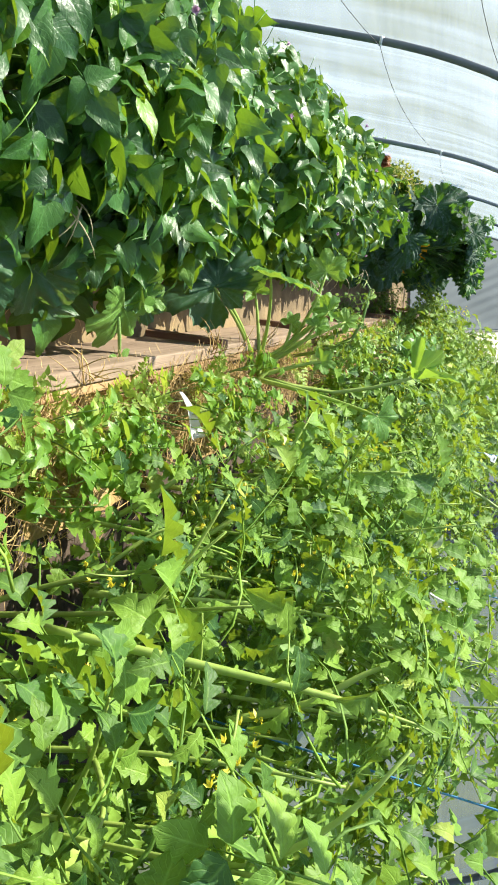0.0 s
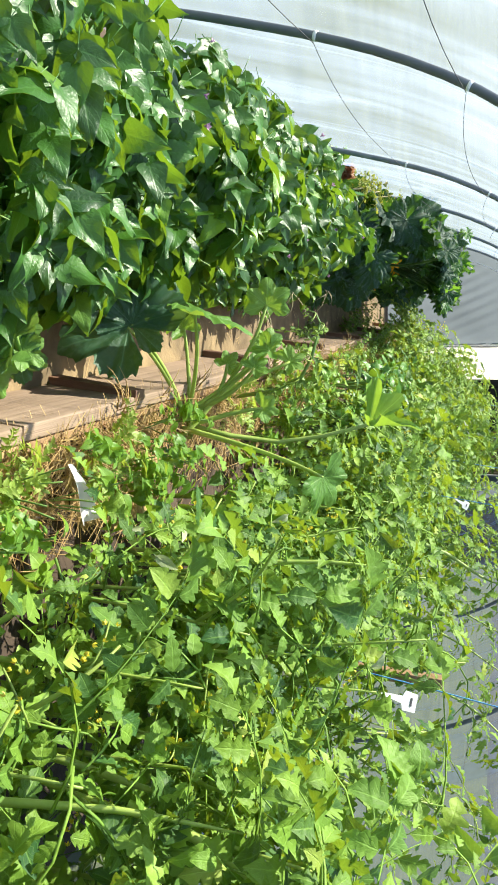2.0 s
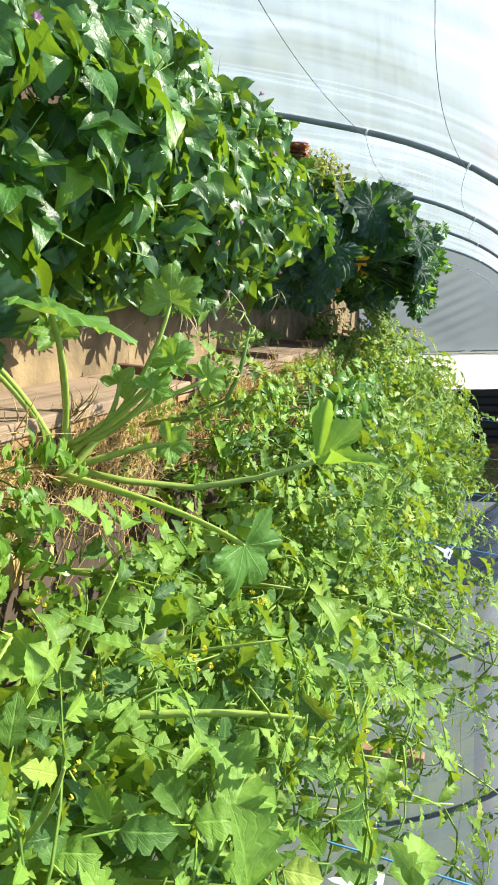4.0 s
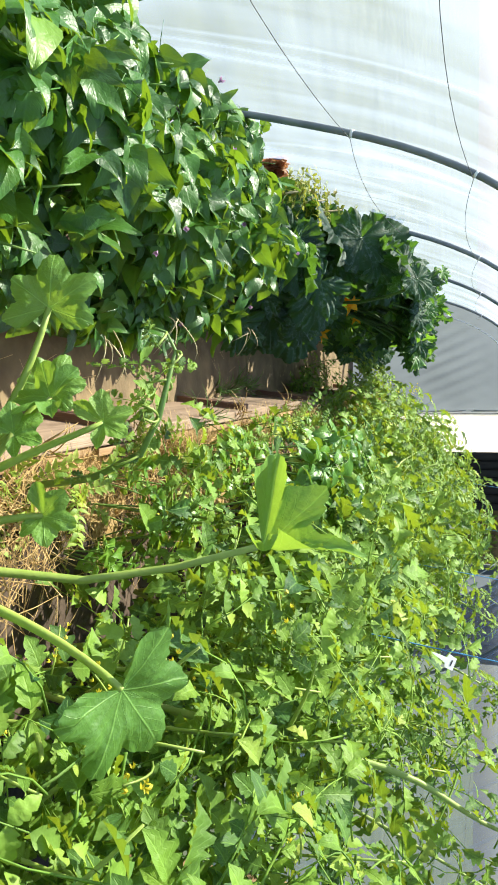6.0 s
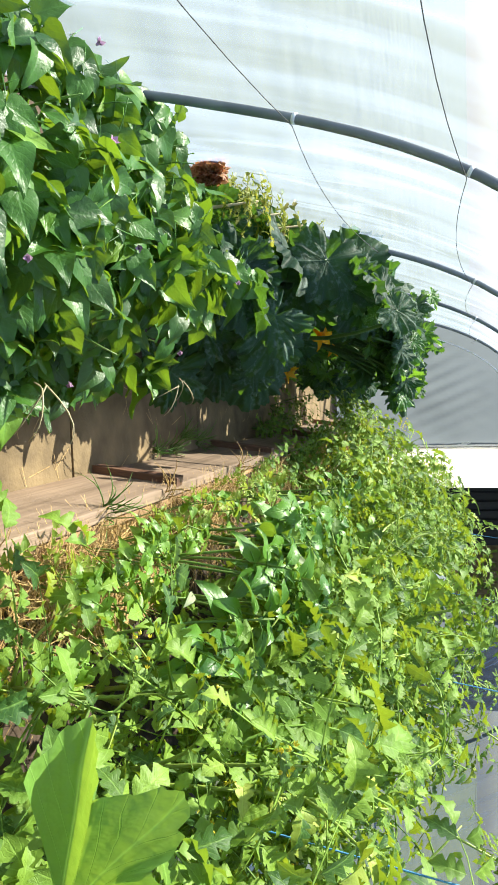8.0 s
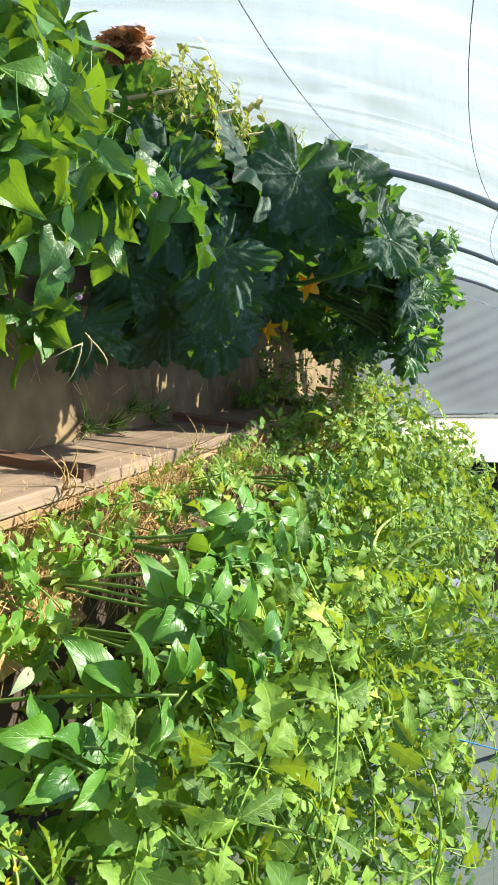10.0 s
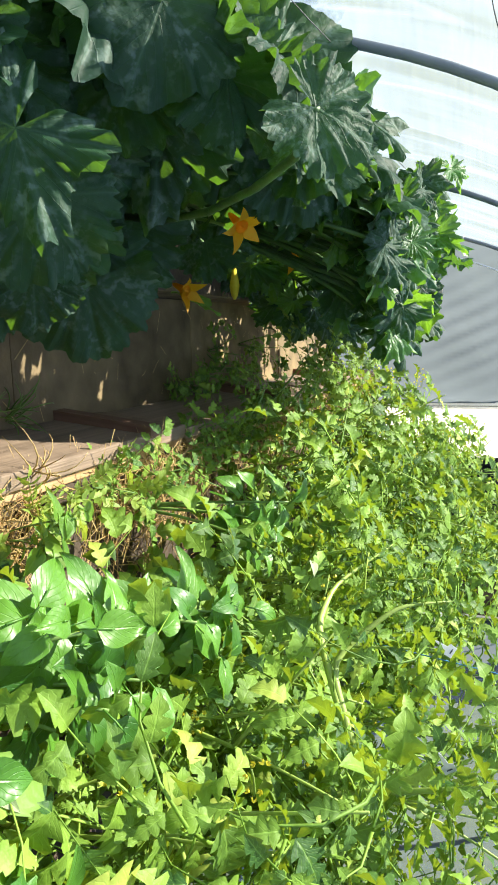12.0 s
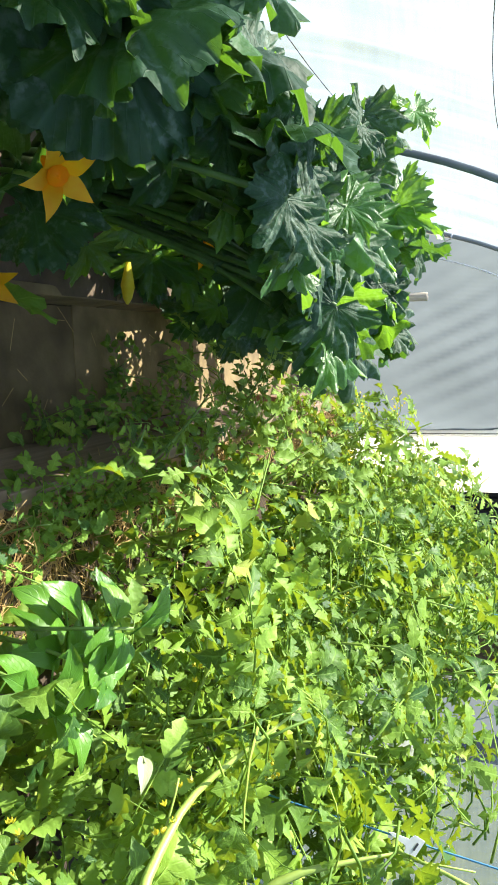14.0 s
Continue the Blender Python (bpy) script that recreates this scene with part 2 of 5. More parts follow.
END_FILM = film_material("grey_film", 0.015, (0.76, 0.85, 0.95), (0.155, 0.195, 0.245), 0.25, (0.8, 1.0, 0.6), 0.35)
DOOR_FILM = film_material("white_door_film", -0.2, (0.95, 0.97, 1.0), (0.93, 0.93, 0.93))


# ---------------------------------------------------------------- mesh helpers
def mesh_of(name, verts, faces, mats, uvs=None, smooth=True, index=None):
    me = bpy.data.meshes.new(name)
    me.from_pydata([tuple(v) for v in verts], [], [tuple(f) for f in faces])
    for m in mats if isinstance(mats, (list, tuple)) else (mats,):
        me.materials.append(m)
    if uvs is not None:
        lay = me.uv_layers.new(name="UVMap")
        idx = np.empty(len(me.loops), dtype=np.int32)
        me.loops.foreach_get("vertex_index", idx)
        lay.data.foreach_set("uv", np.asarray(uvs, dtype=np.float32)[idx].ravel())
    if index is not None:
        me.polygons.foreach_set("material_index", np.asarray(index, dtype=np.int32))
    if smooth:
        me.polygons.foreach_set("use_smooth", np.ones(len(me.polygons), dtype=bool))
    me.update()
    return me


def thing(name, label, category, group="", kind="", at=(0, 0, 0), data=None):
    ob = new(name, data)
    ob.location = at
    return tagged(ob, label, category, group, kind)


def part(name, me, parent, m=None, label=""):
    """A mesh under a thing, at the world pose m less the thing's own place."""
    ob = new(name, me)
    ob.parent = parent
    if m is not None:
        base = parent.matrix_basis
        if parent.parent:
            base = parent.parent.matrix_basis @ base
        ob.matrix_basis = base.inverted() @ m
    if label:
        ob["label"] = label
    return ob


def box_mesh(name, sx, sy, sz, mat, bevel=0.004, jitter=0.0, seed=0):
    """A box centred in x and y, standing on z = 0, with bevelled, slightly uneven edges."""
    rng = random.Random(seed)
    bm = bmesh.new()
    bmesh.ops.create_cube(bm, size=1.0)
    for v in bm.verts:
        v.co = Vector((v.co.x * sx, v.co.y * sy, (v.co.z + 0.5) * sz))
        if jitter:
            v.co += Vector([rng.uniform(-jitter, jitter) for _ in range(3)])
    if bevel:
        bmesh.ops.bevel(bm, geom=bm.edges[:], offset=bevel, segments=2, affect="EDGES", profile=0.6)
    me = bpy.data.meshes.new(name)
    bm.to_mesh(me)
    bm.free()
    me.materials.append(mat)
    return me


def tube_data(pts, radii, sides=6):
    """Vertices and faces of a tube along points."""
    pts = [Vector(p) for p in pts]
    V, F = [], []
    side = None
    for i, p in enumerate(pts):
        d = (pts[min(i + 1, len(pts) - 1)] - pts[max(i - 1, 0)]).normalized()
        if side is None:
            side = d.orthogonal().normalized()
        side = (side - d * side.dot(d)).normalized()
        up = d.cross(side)
        r = radii[i] if isinstance(radii, (list, tuple)) else radii
        for k in range(sides):
            a = 2 * math.pi * k / sides
            V.append(p + r * (math.cos(a) * side + math.sin(a) * up))
    for i in range(len(pts) - 1):
        for k in range(sides):
            a, b = i * sides + k, i * sides + (k + 1) % sides
            F.append((a, b, b + sides, a + sides))
    F.append(tuple(range(sides))[::-1])
    F.append(tuple(range((len(pts) - 1) * sides, len(pts) * sides)))
    return V, F


def join(chunks):
    """Several (verts, faces) or (verts, faces, uvs) in one."""
    V, F, U = [], [], []
    for c in chunks:
        o = len(V)
        V.extend(c[0])
        F.extend(tuple(i + o for i in f) for f in c[1])
        U.extend(c[2] if len(c) > 2 else [(0.5, 0.5)] * len(c[0]))
    return V, F, U


def tube_mesh(name, pts, radii, mat, sides=6):
    V, F = tube_data(pts, radii, sides)
    return mesh_of(name, V, F, mat)


def bend_path(a, b, sag=0.0, wob=0.0, steps=8, rng=random):
    a, b = Vector(a), Vector(b)
    out = []
    w = Vector((rng.uniform(-1, 1), rng.uniform(-1, 1), rng.uniform(-1, 1))) * wob
    for i in range(steps + 1):
        s = i / steps
        out.append(a.lerp(b, s) + Vector((0, 0, -sag)) * 4 * s * (1 - s) + w * math.sin(math.pi * s))
    return out


def facing(at, tip, normal, scale=1.0, roll=0.0):
    """Pose of a leaf: base at a point, +Y to its tip, +Z its upper side."""
    y = Vector(tip).normalized()
    z = Vector(normal)
    z = z - y * z.dot(y)
    z = z.normalized() if z.length > 1e-4 else y.orthogonal().normalized()
    x = y.cross(z)
    m = Matrix((x, y, z)).transposed().to_4x4()
    s = scale if isinstance(scale, tuple) else (scale,) * 3
    return Matrix.Translation(at) @ m @ pose(0, 0, 0, 0, roll, 0) @ Matrix.Diagonal((*s, 1))


# ---------------------------------------------------------------- leaves
def blade(length, width, profile, ns=7, cols=4, fold=0.25, droop=0.8, wave=0.0, seed=0, teeth=0.0, n_teeth=5, base=0.0):
    """A leaf blade along +Y: outline by profile(s), folded at the midrib, drooping at the tip."""
    rng = random.Random(seed)
    ph = rng.uniform(0, 6)
    V, F, U = [], [], []
    y = z = 0.0
    for i in range(ns + 1):
        s = i / ns
        a = base - droop * s
        if i:
            y += length / ns * math.cos(a)
            z += length / ns * math.sin(a)
        w = 0.5 * width * profile(s)
        lead = 0.0
        if teeth and 0 < i < ns:
            w *= 1 + teeth * (-0.8, 0.8)[i % 2]
            lead = teeth * 0.9 * length / ns * (-0.3, 1.0)[i % 2]
        for c in range(cols + 1):
            t = 2 * c / cols - 1
            wob = wave * width * math.sin(7 * s + 2.5 * t + ph) * abs(t)
            V.append(Vector((t * w, y + lead * abs(t) * 3 - 0.12 * abs(t) * w * (1 - s), z + fold * abs(t) * w - 0.35 * fold * t * t * w + wob)))
            U.append((0.5 + 0.5 * t, s))
    for i in range(ns):
        for c in range(cols):
            a = i * (cols + 1) + c
            F.append((a, a + 1, a + cols + 2, a + cols + 1))
    return V, F, U


def moved(chunk, m):
    return ([m @ Vector(v) for v in chunk[0]], *chunk[1:])


def ovate(s):
    return max(0.02, (math.sin(math.pi * min(1, s) ** 0.62) ** 0.8) * (1 - 0.35 * s) * 1.12)


def heart(s):
    return max(0.02, 1.12 * (min(1.0, 0.55 + 2.6 * s)) * (1 - s ** 1.45) ** 1.05)


def lance(s):
    return max(0.02, math.sin(math.pi * s ** 0.75) ** 0.95)


def pointed(s):
    return max(0.02, 0.9 + 0.3 * s if s < 0.38 else 1.014 * (1 - ((s - 0.38) / 0.62) ** 1.25))


def bean_leaf(seed):
    """Three pointed heart-shaped leaflets on a thin stalk."""
    rng = random.Random(seed)
    ch = []
    for ang, y0, k in ((0, 0.035, 1.0), (68 + rng.uniform(-12, 12), 0.0, 0.88), (-68 + rng.uniform(-12, 12), 0.0, 0.88)):
        b = blade(0.118 * k, 0.084 * k, heart, 8, 4, rng.uniform(0.1, 0.6), rng.uniform(0.2, 1.2), 0.09, rng.random())
        ch.append(moved(b, pose(0, y0, 0, rng.uniform(-15, 12), rng.uniform(-14, 14), ang)))
    V, F = tube_data([(0, -0.09, -0.035), (0, -0.045, -0.012), (0, 0, 0), (0, 0.035, 0)], 0.0016, 4)
    ch.append((V, F))
    return mesh_of("bean_leaf", *join(ch)[:2], BEAN, join(ch)[2])


def lobed(length, width, cut, seed, fold, droop, roll):
    """A leaflet with soft lobes along both sides: notches of depth cut, lobes that lead forward, edges that roll."""
    rng = random.Random(seed)
    rows = ((0.0, 0.10, 0), (0.06, 0.42, 0), (0.14, 0.74, 0.4), (0.23, 0.94, 0.6), (0.31, 0.98, -0.9), (0.40, 1.0, 0.5), (0.50, 0.96, 0.6), (0.58, 0.84, -1), (0.68, 0.76, 0.5), (0.79, 0.58, 0.3), (0.90, 0.33, -0.4), (1.0, 0.03, 0))
    V, F, U = [], [], []
    y = z = last = 0.0
    for i, (s, w, tooth) in enumerate(rows):
        a = 0.25 - droop * s
        y += (s - last) * length * math.cos(a)
        z += (s - last) * length * math.sin(a)
        last = s
        for t in (-1, 0, 1):
            k = w * (1 + cut * (0.2 * tooth if tooth > 0 else tooth)) * rng.uniform(0.9, 1.1)
            h = 0.5 * width * k
            lead = length * (0.03 + 0.06 * cut * tooth) if t else 0.0
            V.append(Vector((t * h, y + lead, z + abs(t) * h * (fold + roll * tooth))))
            U.append((0.5 + 0.5 * t, s))
    for i in range(len(rows) - 1):
        for c in (0, 1):
            b = 3 * i + c
            F.append((b, b + 1, b + 4, b + 3))
    return V, F, U


def tomato_leaf(seed, mat=None, leaflet=0.085, wide=0.5, cut=0.4, pairs=4, gap=0.030):
    """A divided leaf: lobed leaflets in pairs along a bending midrib, with tiny ones between them."""
    rng = random.Random(seed)
    ch, pts = [], []
    y = z = 0.0
    a = 0.45
    bend = rng.uniform(0.10, 0.34)
    side = rng.uniform(-0.012, 0.012)
    n = 2 * pairs + 1
    for i in range(n + 2):
        pts.append(Vector((side * i * i * 0.25, y - 2 * gap, z)))
        y += gap * math.cos(a)
        z += gap * math.sin(a)
        a -= bend * rng.uniform(0.6, 1.4)
    ch.append(tube_data(pts[::2] + [pts[-1]], [0.0034 - 0.0024 * i / (len(pts) // 2) for i in range(len(pts[::2]) + 1)], 3))
    spots = [(n + 1, 0, 1.25)]
    for q in range(pairs):
        i = n - 2 * q
        k = (1.0, 1.0, 0.85, 0.62)[q]
        spots += [(i, 58 + rng.uniform(-18, 18), k * rng.uniform(0.85, 1.15)), (i, -58 + rng.uniform(-18, 18), k * rng.uniform(0.85, 1.15))]
        if q < pairs - 1:
            spots.append((i - 1, rng.choice((-76, 76)), 0.34))
    for i, ang, k in spots:
        fold, droop = rng.uniform(-0.15, 0.65), rng.uniform(0.3, 1.6)
        if k > 0.5:
            b = lobed(leaflet * k, wide * leaflet * k * rng.uniform(0.85, 1.15), cut * rng.uniform(0.7, 1.3), rng.random(), fold, droop, 0.18)
        else:
            b = blade(leaflet * k, wide * leaflet * k, ovate, 3, 2, fold, droop, 0.1, rng.random())
        m = Matrix.Translation(pts[i]) @ pose(0, 0, 0, rng.uniform(-30, 8), rng.uniform(-22, 22), ang)
        ch.append(moved(b, m @ pose(0, 0.010 if ang else 0.0, 0)))
    V, F, U = join(ch)
    return mesh_of("tomato_leaf", V, F, mat or TOMATO, U)


def single_leaf(name, length, width, profile, mat, seed, droop=0.7, fold=0.3, stalk=0.02, wave=0.04):
    rng = random.Random(seed)
    b = blade(length * rng.uniform(0.9, 1.1), width * rng.uniform(0.9, 1.1), profile, 8, 4, fold * rng.uniform(0.6, 1.3), droop * rng.uniform(0.4, 1.4), wave, seed)
    st = tube_data([(0, -stalk, -0.2 * stalk), (0, 0, 0), (0, length * 0.3, 0.0)], 0.0015 + 0.008 * width, 4)
    V, F, U = join([b, st])
    return mesh_of(name, V, F, mat, U)


def squash_blade(radius, seed, mat, lobes=5, depth=0.32, ruffle=0.10, cup=0.16, span=2.8, teeth=0.10, pleat=0.02, hang=0.22, hollow=0.0, sharp=2.2):
    """A large ruffled leaf: lobes round the stalk's end, a coarsely toothed and crimped edge, raised between the veins."""
    rng = random.Random(seed)
    na, nr = 110, 6
    V, U, F = [Vector((0, 0, 0))], [(0.5, 0.5)], []
    ph, ph2 = rng.uniform(0, 6), rng.uniform(0, 6)
    amp = [rng.uniform(0.86, 1.12) for _ in range(lobes)]
    tilt = rng.uniform(-0.5, 0.5)
    for r in range(1, nr + 1):
        s = r / nr
        for k in range(na):
            th = -span + 2 * span * k / (na - 1)
            u = (th + span) / (2 * span) * lobes - 0.5
            near = u - round(u)
            i0 = min(lobes - 1, max(0, math.floor(u)))
            i1 = min(lobes - 1, max(0, math.floor(u) + 1))
            f = min(1.0, max(0.0, u - math.floor(u)))
            lobe = 1 - (2 * abs(near)) ** sharp
            e = (1 - depth + depth * lobe * max(0.0, s - 0.2) / 0.8) * (amp[i0] * (1 - f) + amp[i1] * f)
            e *= 1 - 0.22 * (abs(th) / span) ** 2
            tooth = abs(math.sin(9.5 * th + ph)) + 0.6 * abs(math.sin(21 * th + ph2)) + 0.35 * ((k % 3) - 1)
            e *= 1 + teeth * (tooth - 0.9) * max(0.0, (s - 0.6) / 0.4)
            R = radius * e * s
            zz = cup * radius * (s * s - 0.9 * s ** 4) - pleat * radius * s * math.cos(2 * math.pi * near)
            zz += ruffle * radius * s ** 3 * (math.sin(6.1 * th + ph) + 0.8 * math.sin(13.7 * th + ph2) + 0.5 * math.sin(24 * th + ph))
            zz += 0.16 * radius * s * noise.noise(Vector((R * math.sin(th) / radius * 3.2, R * math.cos(th) / radius * 3.2, ph)))
            zz += 0.05 * radius * s * noise.noise(Vector((R * math.sin(th) / radius * 9, R * math.cos(th) / radius * 9, ph2)))
            zz -= hang * radius * s * s * (max(0, math.cos(th)) + tilt * math.sin(th))
            zz += hollow * radius * s * abs(math.sin(th)) * s
            V.append(Vector((R * math.sin(th), R * math.cos(th), zz)))
            U.append((0.5 + near * 0.9 * s, s))
    for k in range(na - 1):
        F.append((0, 1 + k, 2 + k))
        for r in range(nr - 1):
            a = 1 + r * na + k
            F.append((a, a + na, a + na + 1, a + 1))
    return mesh_of("squash_leaf", V, F, mat, U)


def star_flower(name, petals, length, width, mat, spread=1.0, seed=0, tube=0.3):
    """A star of pointed petals that join in a flaring tube at the base, facing +Y; spread: how far the petals bend back."""
    rng = random.Random(seed)
    ch = []
    for k in range(petals):
        b = blade(length * rng.uniform(0.92, 1.08), width, pointed, 8, 4, -0.25, -spread + rng.uniform(-0.25, 0.25), 0.05, k + seed, base=0.5)
        ch.append(moved(b, pose(0, tube * length, 0) @ pose(0, 0, 0, 0, 360 * k / petals + rng.uniform(-5, 5), 0) @ pose(0, 0, 0.30 * width)))
    ch.append(tube_data([(0, -0.35 * length, 0), (0, -0.2 * length, 0), (0, 0, 0), (0, tube * length, 0), (0, (tube + 0.16) * length, 0)], [0.08 * width, 0.2 * width, 0.26 * width, 0.36 * width, 0.52 * width], 10))
    ch.append(tube_data([(0, 0.05 * length, 0), (0, (tube + 0.25) * length, 0)], [0.07 * width, 0.09 * width], 6))
    V, F, U = join(ch)
    return mesh_of(name, V, F, mat, U)


# ---------------------------------------------------------------- ground and beds
def sheet_mesh(name, x0, x1, y0, y1, nx, ny, height, mat):
    V = [(x0 + (x1 - x0) * i / nx, y0 + (y1 - y0) * j / ny, height(x0 + (x1 - x0) * i / nx, y0 + (y1 - y0) * j / ny)) for j in range(ny + 1) for i in range(nx + 1)]
    F = [(j * (nx + 1) + i, j * (nx + 1) + i + 1, (j + 1) * (nx + 1) + i + 1, (j + 1) * (nx + 1) + i) for j in range(ny) for i in range(nx)]
    return mesh_of(name, V, F, mat)


def rough(x, y, a=0.012, f=5.0):
    return a * noise.noise(Vector((x * f, y * f, 0.3))) + 0.5 * a * noise.noise(Vector((x * f * 3, y * f * 3, 1.3)))


ground = thing("ground", "trodden earth and short grass round the polytunnel", "ground", kind="structure",
               data=sheet_mesh("ground", -150, 150, -150, 150, 60, 60, lambda x, y: -0.035, EARTH))

TR = 1.84                               # half the tunnel's width
Y0, Y1 = -2.2, 10.3                     # the tunnel's two ends
ARCH = ((1.84, 0.0), (1.80, 0.28), (1.755, 0.5), (1.69, 0.73), (1.625, 0.95), (1.54, 1.18), (1.42, 1.41), (1.26, 1.61), (1.02, 1.77), (0.68, 1.90), (0.30, 1.97), (0.0, 1.99))


def axis_x(y):
    """The middle of the tunnel, which runs a little askew to the beds."""
    return 0.73 + 0.014 * y


def arch_height(x, y):
    """The film's height over a place in the tunnel."""
    return float(np.interp(abs(x - axis_x(y)), [d for d, _ in ARCH[::-1]], [z for _, z in ARCH[::-1]]))


path_floor = thing("floor_path", "narrow path of brown boards between two beds", "path", kind="structure", at=(-0.06, 0, 0),
                   data=sheet_mesh("floor_path", -0.30, 0.25, -2.0, 10.2, 8, 120, lambda x, y: -0.012 + rough(x, y, 0.006), SOIL))
panel_meshes = [box_mesh("panel", 0.40, 1.197, 0.018, PANEL, 0.003, 0.002, s) for s in range(3)]
for i, y in enumerate((-1.15, 0.05, 1.25, 2.46, 3.66, 4.455, 5.66, 6.86, 8.06, 9.26)):
    part("panel", panel_meshes[i % 3], path_floor, pose(-0.075 + 0.006 * math.sin(3 * i), y, -0.012 + 0.001 * (i % 2), 0, 0, 0.5 * math.sin(2.1 * i)))


def bed_top(x, y):
    return 0.27 + 0.03 * math.sin(2.3 * y) * math.sin(4 * x) + rough(x, y, 0.03, 4.0)


thing("soil_bed", "raised bed of dry soil under straw and tomatoes", "soil", kind="structure",
      data=sheet_mesh("soil_bed", 0.19, 1.45, -2.0, 10.1, 30, 240, bed_top, SOIL))
thing("soil_bed", "raised bed of dark soil under beans and squash", "soil", kind="structure",
      data=sheet_mesh("soil_bed", -1.12, -0.29, -2.0, 10.1, 18, 200, lambda x, y: 0.12 + rough(x, y, 0.03, 4.0), SOIL))

# Timber edging: the plank wall of the bed beside the path, leaning outwards a little, with posts on the path side.
edging = thing("plank_edging", "weathered grey-brown scaffold plank edging of the bed", "edging", at=(0.15, 0, 0))
for i, (ya, yb, dx) in enumerate(((-2.0, 0.38, 0.0), (0.383, 2.05, 0.001), (2.053, 3.85, -0.002), (3.853, 5.6, 0.002), (5.603, 6.70, 0.0), (6.705, 8.3, 0.008), (8.305, 10.05, 0.004))):
    L = yb - ya
    m = pose(0.135 + dx, (ya + yb) / 2, 0.004, 0, 7.5, 0.06 * math.sin(2.7 * i))
    part("plank", box_mesh("plank", 0.040, L, 0.324, PLANK, 0.005, 0.002, i), edging, m)
    m3 = pose(0.200 + dx, (ya + yb) / 2 + 0.02, 0.205, 0, 7.5, 0.2)
    part("rail", box_mesh("rail", 0.026, L - 0.03, 0.105, CUT_WOOD, 0.004, 0.003, i + 40), edging, m3, "paler sawn rail")
for i, y in enumerate((-0.6, 1.42, 2.71, 4.05, 5.25, 6.50, 7.75, 9.0)):
    part("post", box_mesh("post", 0.036, 0.062, 0.345, POST_WOOD, 0.003, 0.002, i + 60), edging, pose(0.103, y - 0.03, -0.01, 1.5 * math.sin(i), 8, 0), "dark brown square post")

edging_left = thing("plank_edging", "low brown board edging under overhanging bean leaves", "edging", at=(-0.29, 0, 0))
for i, (ya, yb) in enumerate(((-2.0, 0.4), (0.405, 2.8), (2.805, 5.2), (5.205, 7.6), (7.605, 10.05))):
    part("plank", box_mesh("plank", 0.028, yb - ya, 0.135, PANEL, 0.004, 0.002, i + 80), edging_left, pose(-0.292, (ya + yb) / 2, -0.01, 0, -4, 0))

# ---------------------------------------------------------------- the tunnel
def smooth_arch():
    """The arch's outline as evenly spaced points with normals, from the left foot to the right."""
    half = [Vector((-d, z)) for d, z in ARCH]
    pts = half + [Vector((-p.x, p.y)) for p in half[-2::-1]]
    for _ in range(2):
        fine = [pts[0]]
        for p, q in zip(pts, pts[1:]):
            fine += [p.lerp(q, 0.25), p.lerp(q, 0.75)]
        pts = fine + [pts[-1]]
    run = [0.0]
    for p, q in zip(pts, pts[1:]):
        run.append(run[-1] + (q - p).length)
    return np.array(run) / run[-1], np.array([p.x for p in pts]), np.array([p.y for p in pts])


RUN, OUT_X, OUT_Z = smooth_arch()


def arch_point(a, y, out=0.0):
    """A point of the arch: a runs from 0 at the left foot to 1 at the right; out: how far outside it."""
    at = lambda q: Vector((float(np.interp(q, RUN, OUT_X)), 0, float(np.interp(q, RUN, OUT_Z))))
    d = (at(min(1, a + 0.01)) - at(max(0, a - 0.01))).normalized()
    return at(a) + Vector((-d.z, 0, d.x)) * out + Vector((axis_x(y), y, 0))


def arch_at(z):
    """Where along the left half the arch reaches a height."""
    half = len(RUN) // 2
    return float(np.interp(z, OUT_Z[:half], RUN[:half]))


HOOPS = (-0.75, 0.95, 2.68, 4.62, 6.35, 8.05, 10.0)
V, F = [], []
NA, NY = 56, 250
for j in range(NY + 1):
    y = Y0 + (Y1 - Y0) * j / NY
    near = min(abs(y - h) for h in HOOPS)
    for i in range(NA + 1):
        a = i / NA
        r = 0.022 - 0.02 * min(1.0, near / 0.8) + 0.010 * math.sin(9 * a + 2.2 * y) * min(1, near * 3) + 0.012 * noise.noise(Vector((a * 5, y * 2.2, 0)))
        fold = math.sin(24.0 * y + 5.0 * math.sin(4.2 * a + 0.9 * y) + 9.0 * a)
        r += 0.007 * (fold * abs(fold)) * min(1.0, near * 2) * (0.5 + noise.noise(Vector((a * 3, y * 0.9, 4.0))))
        V.append(arch_point(a, y, r))
for j in range(NY):
    for i in range(NA):
        b = j * (NA + 1) + i
        F.append((b, b + 1, b + NA + 2, b + NA + 1))
skirt = len(V)
cover = thing("ceiling_film", "milky polythene cover stretched over the tunnel's hoops", "polytunnel cover", kind="structure", data=mesh_of("ceiling_film", V, F, FILM))


def skirt_mesh(side):
    V, F = [], []
    for j in range(121):
        y = Y0 + (Y1 - Y0) * j / 120
        top = arch_point(0 if side < 0 else 1, y, 0.012)
        for k in range(4):
            V.append((top.x + side * (0.004 * k + 0.008 * math.sin(4 * y + k)), y, top.z * (1 - k / 3) - 0.05 * k / 3))
    for j in range(120):
        for k in range(3):
            b = j * 4 + k
            F.append((b, b + 1, b + 5, b + 4))
    return mesh_of("wall_film", V, F, FILM)


for side, nm in ((-1, "wall_film_west"), (1, "wall_film_east")):
    thing(nm, "polythene skirt of the tunnel down to the earth", "polytunnel cover", kind="structure", data=skirt_mesh(side))

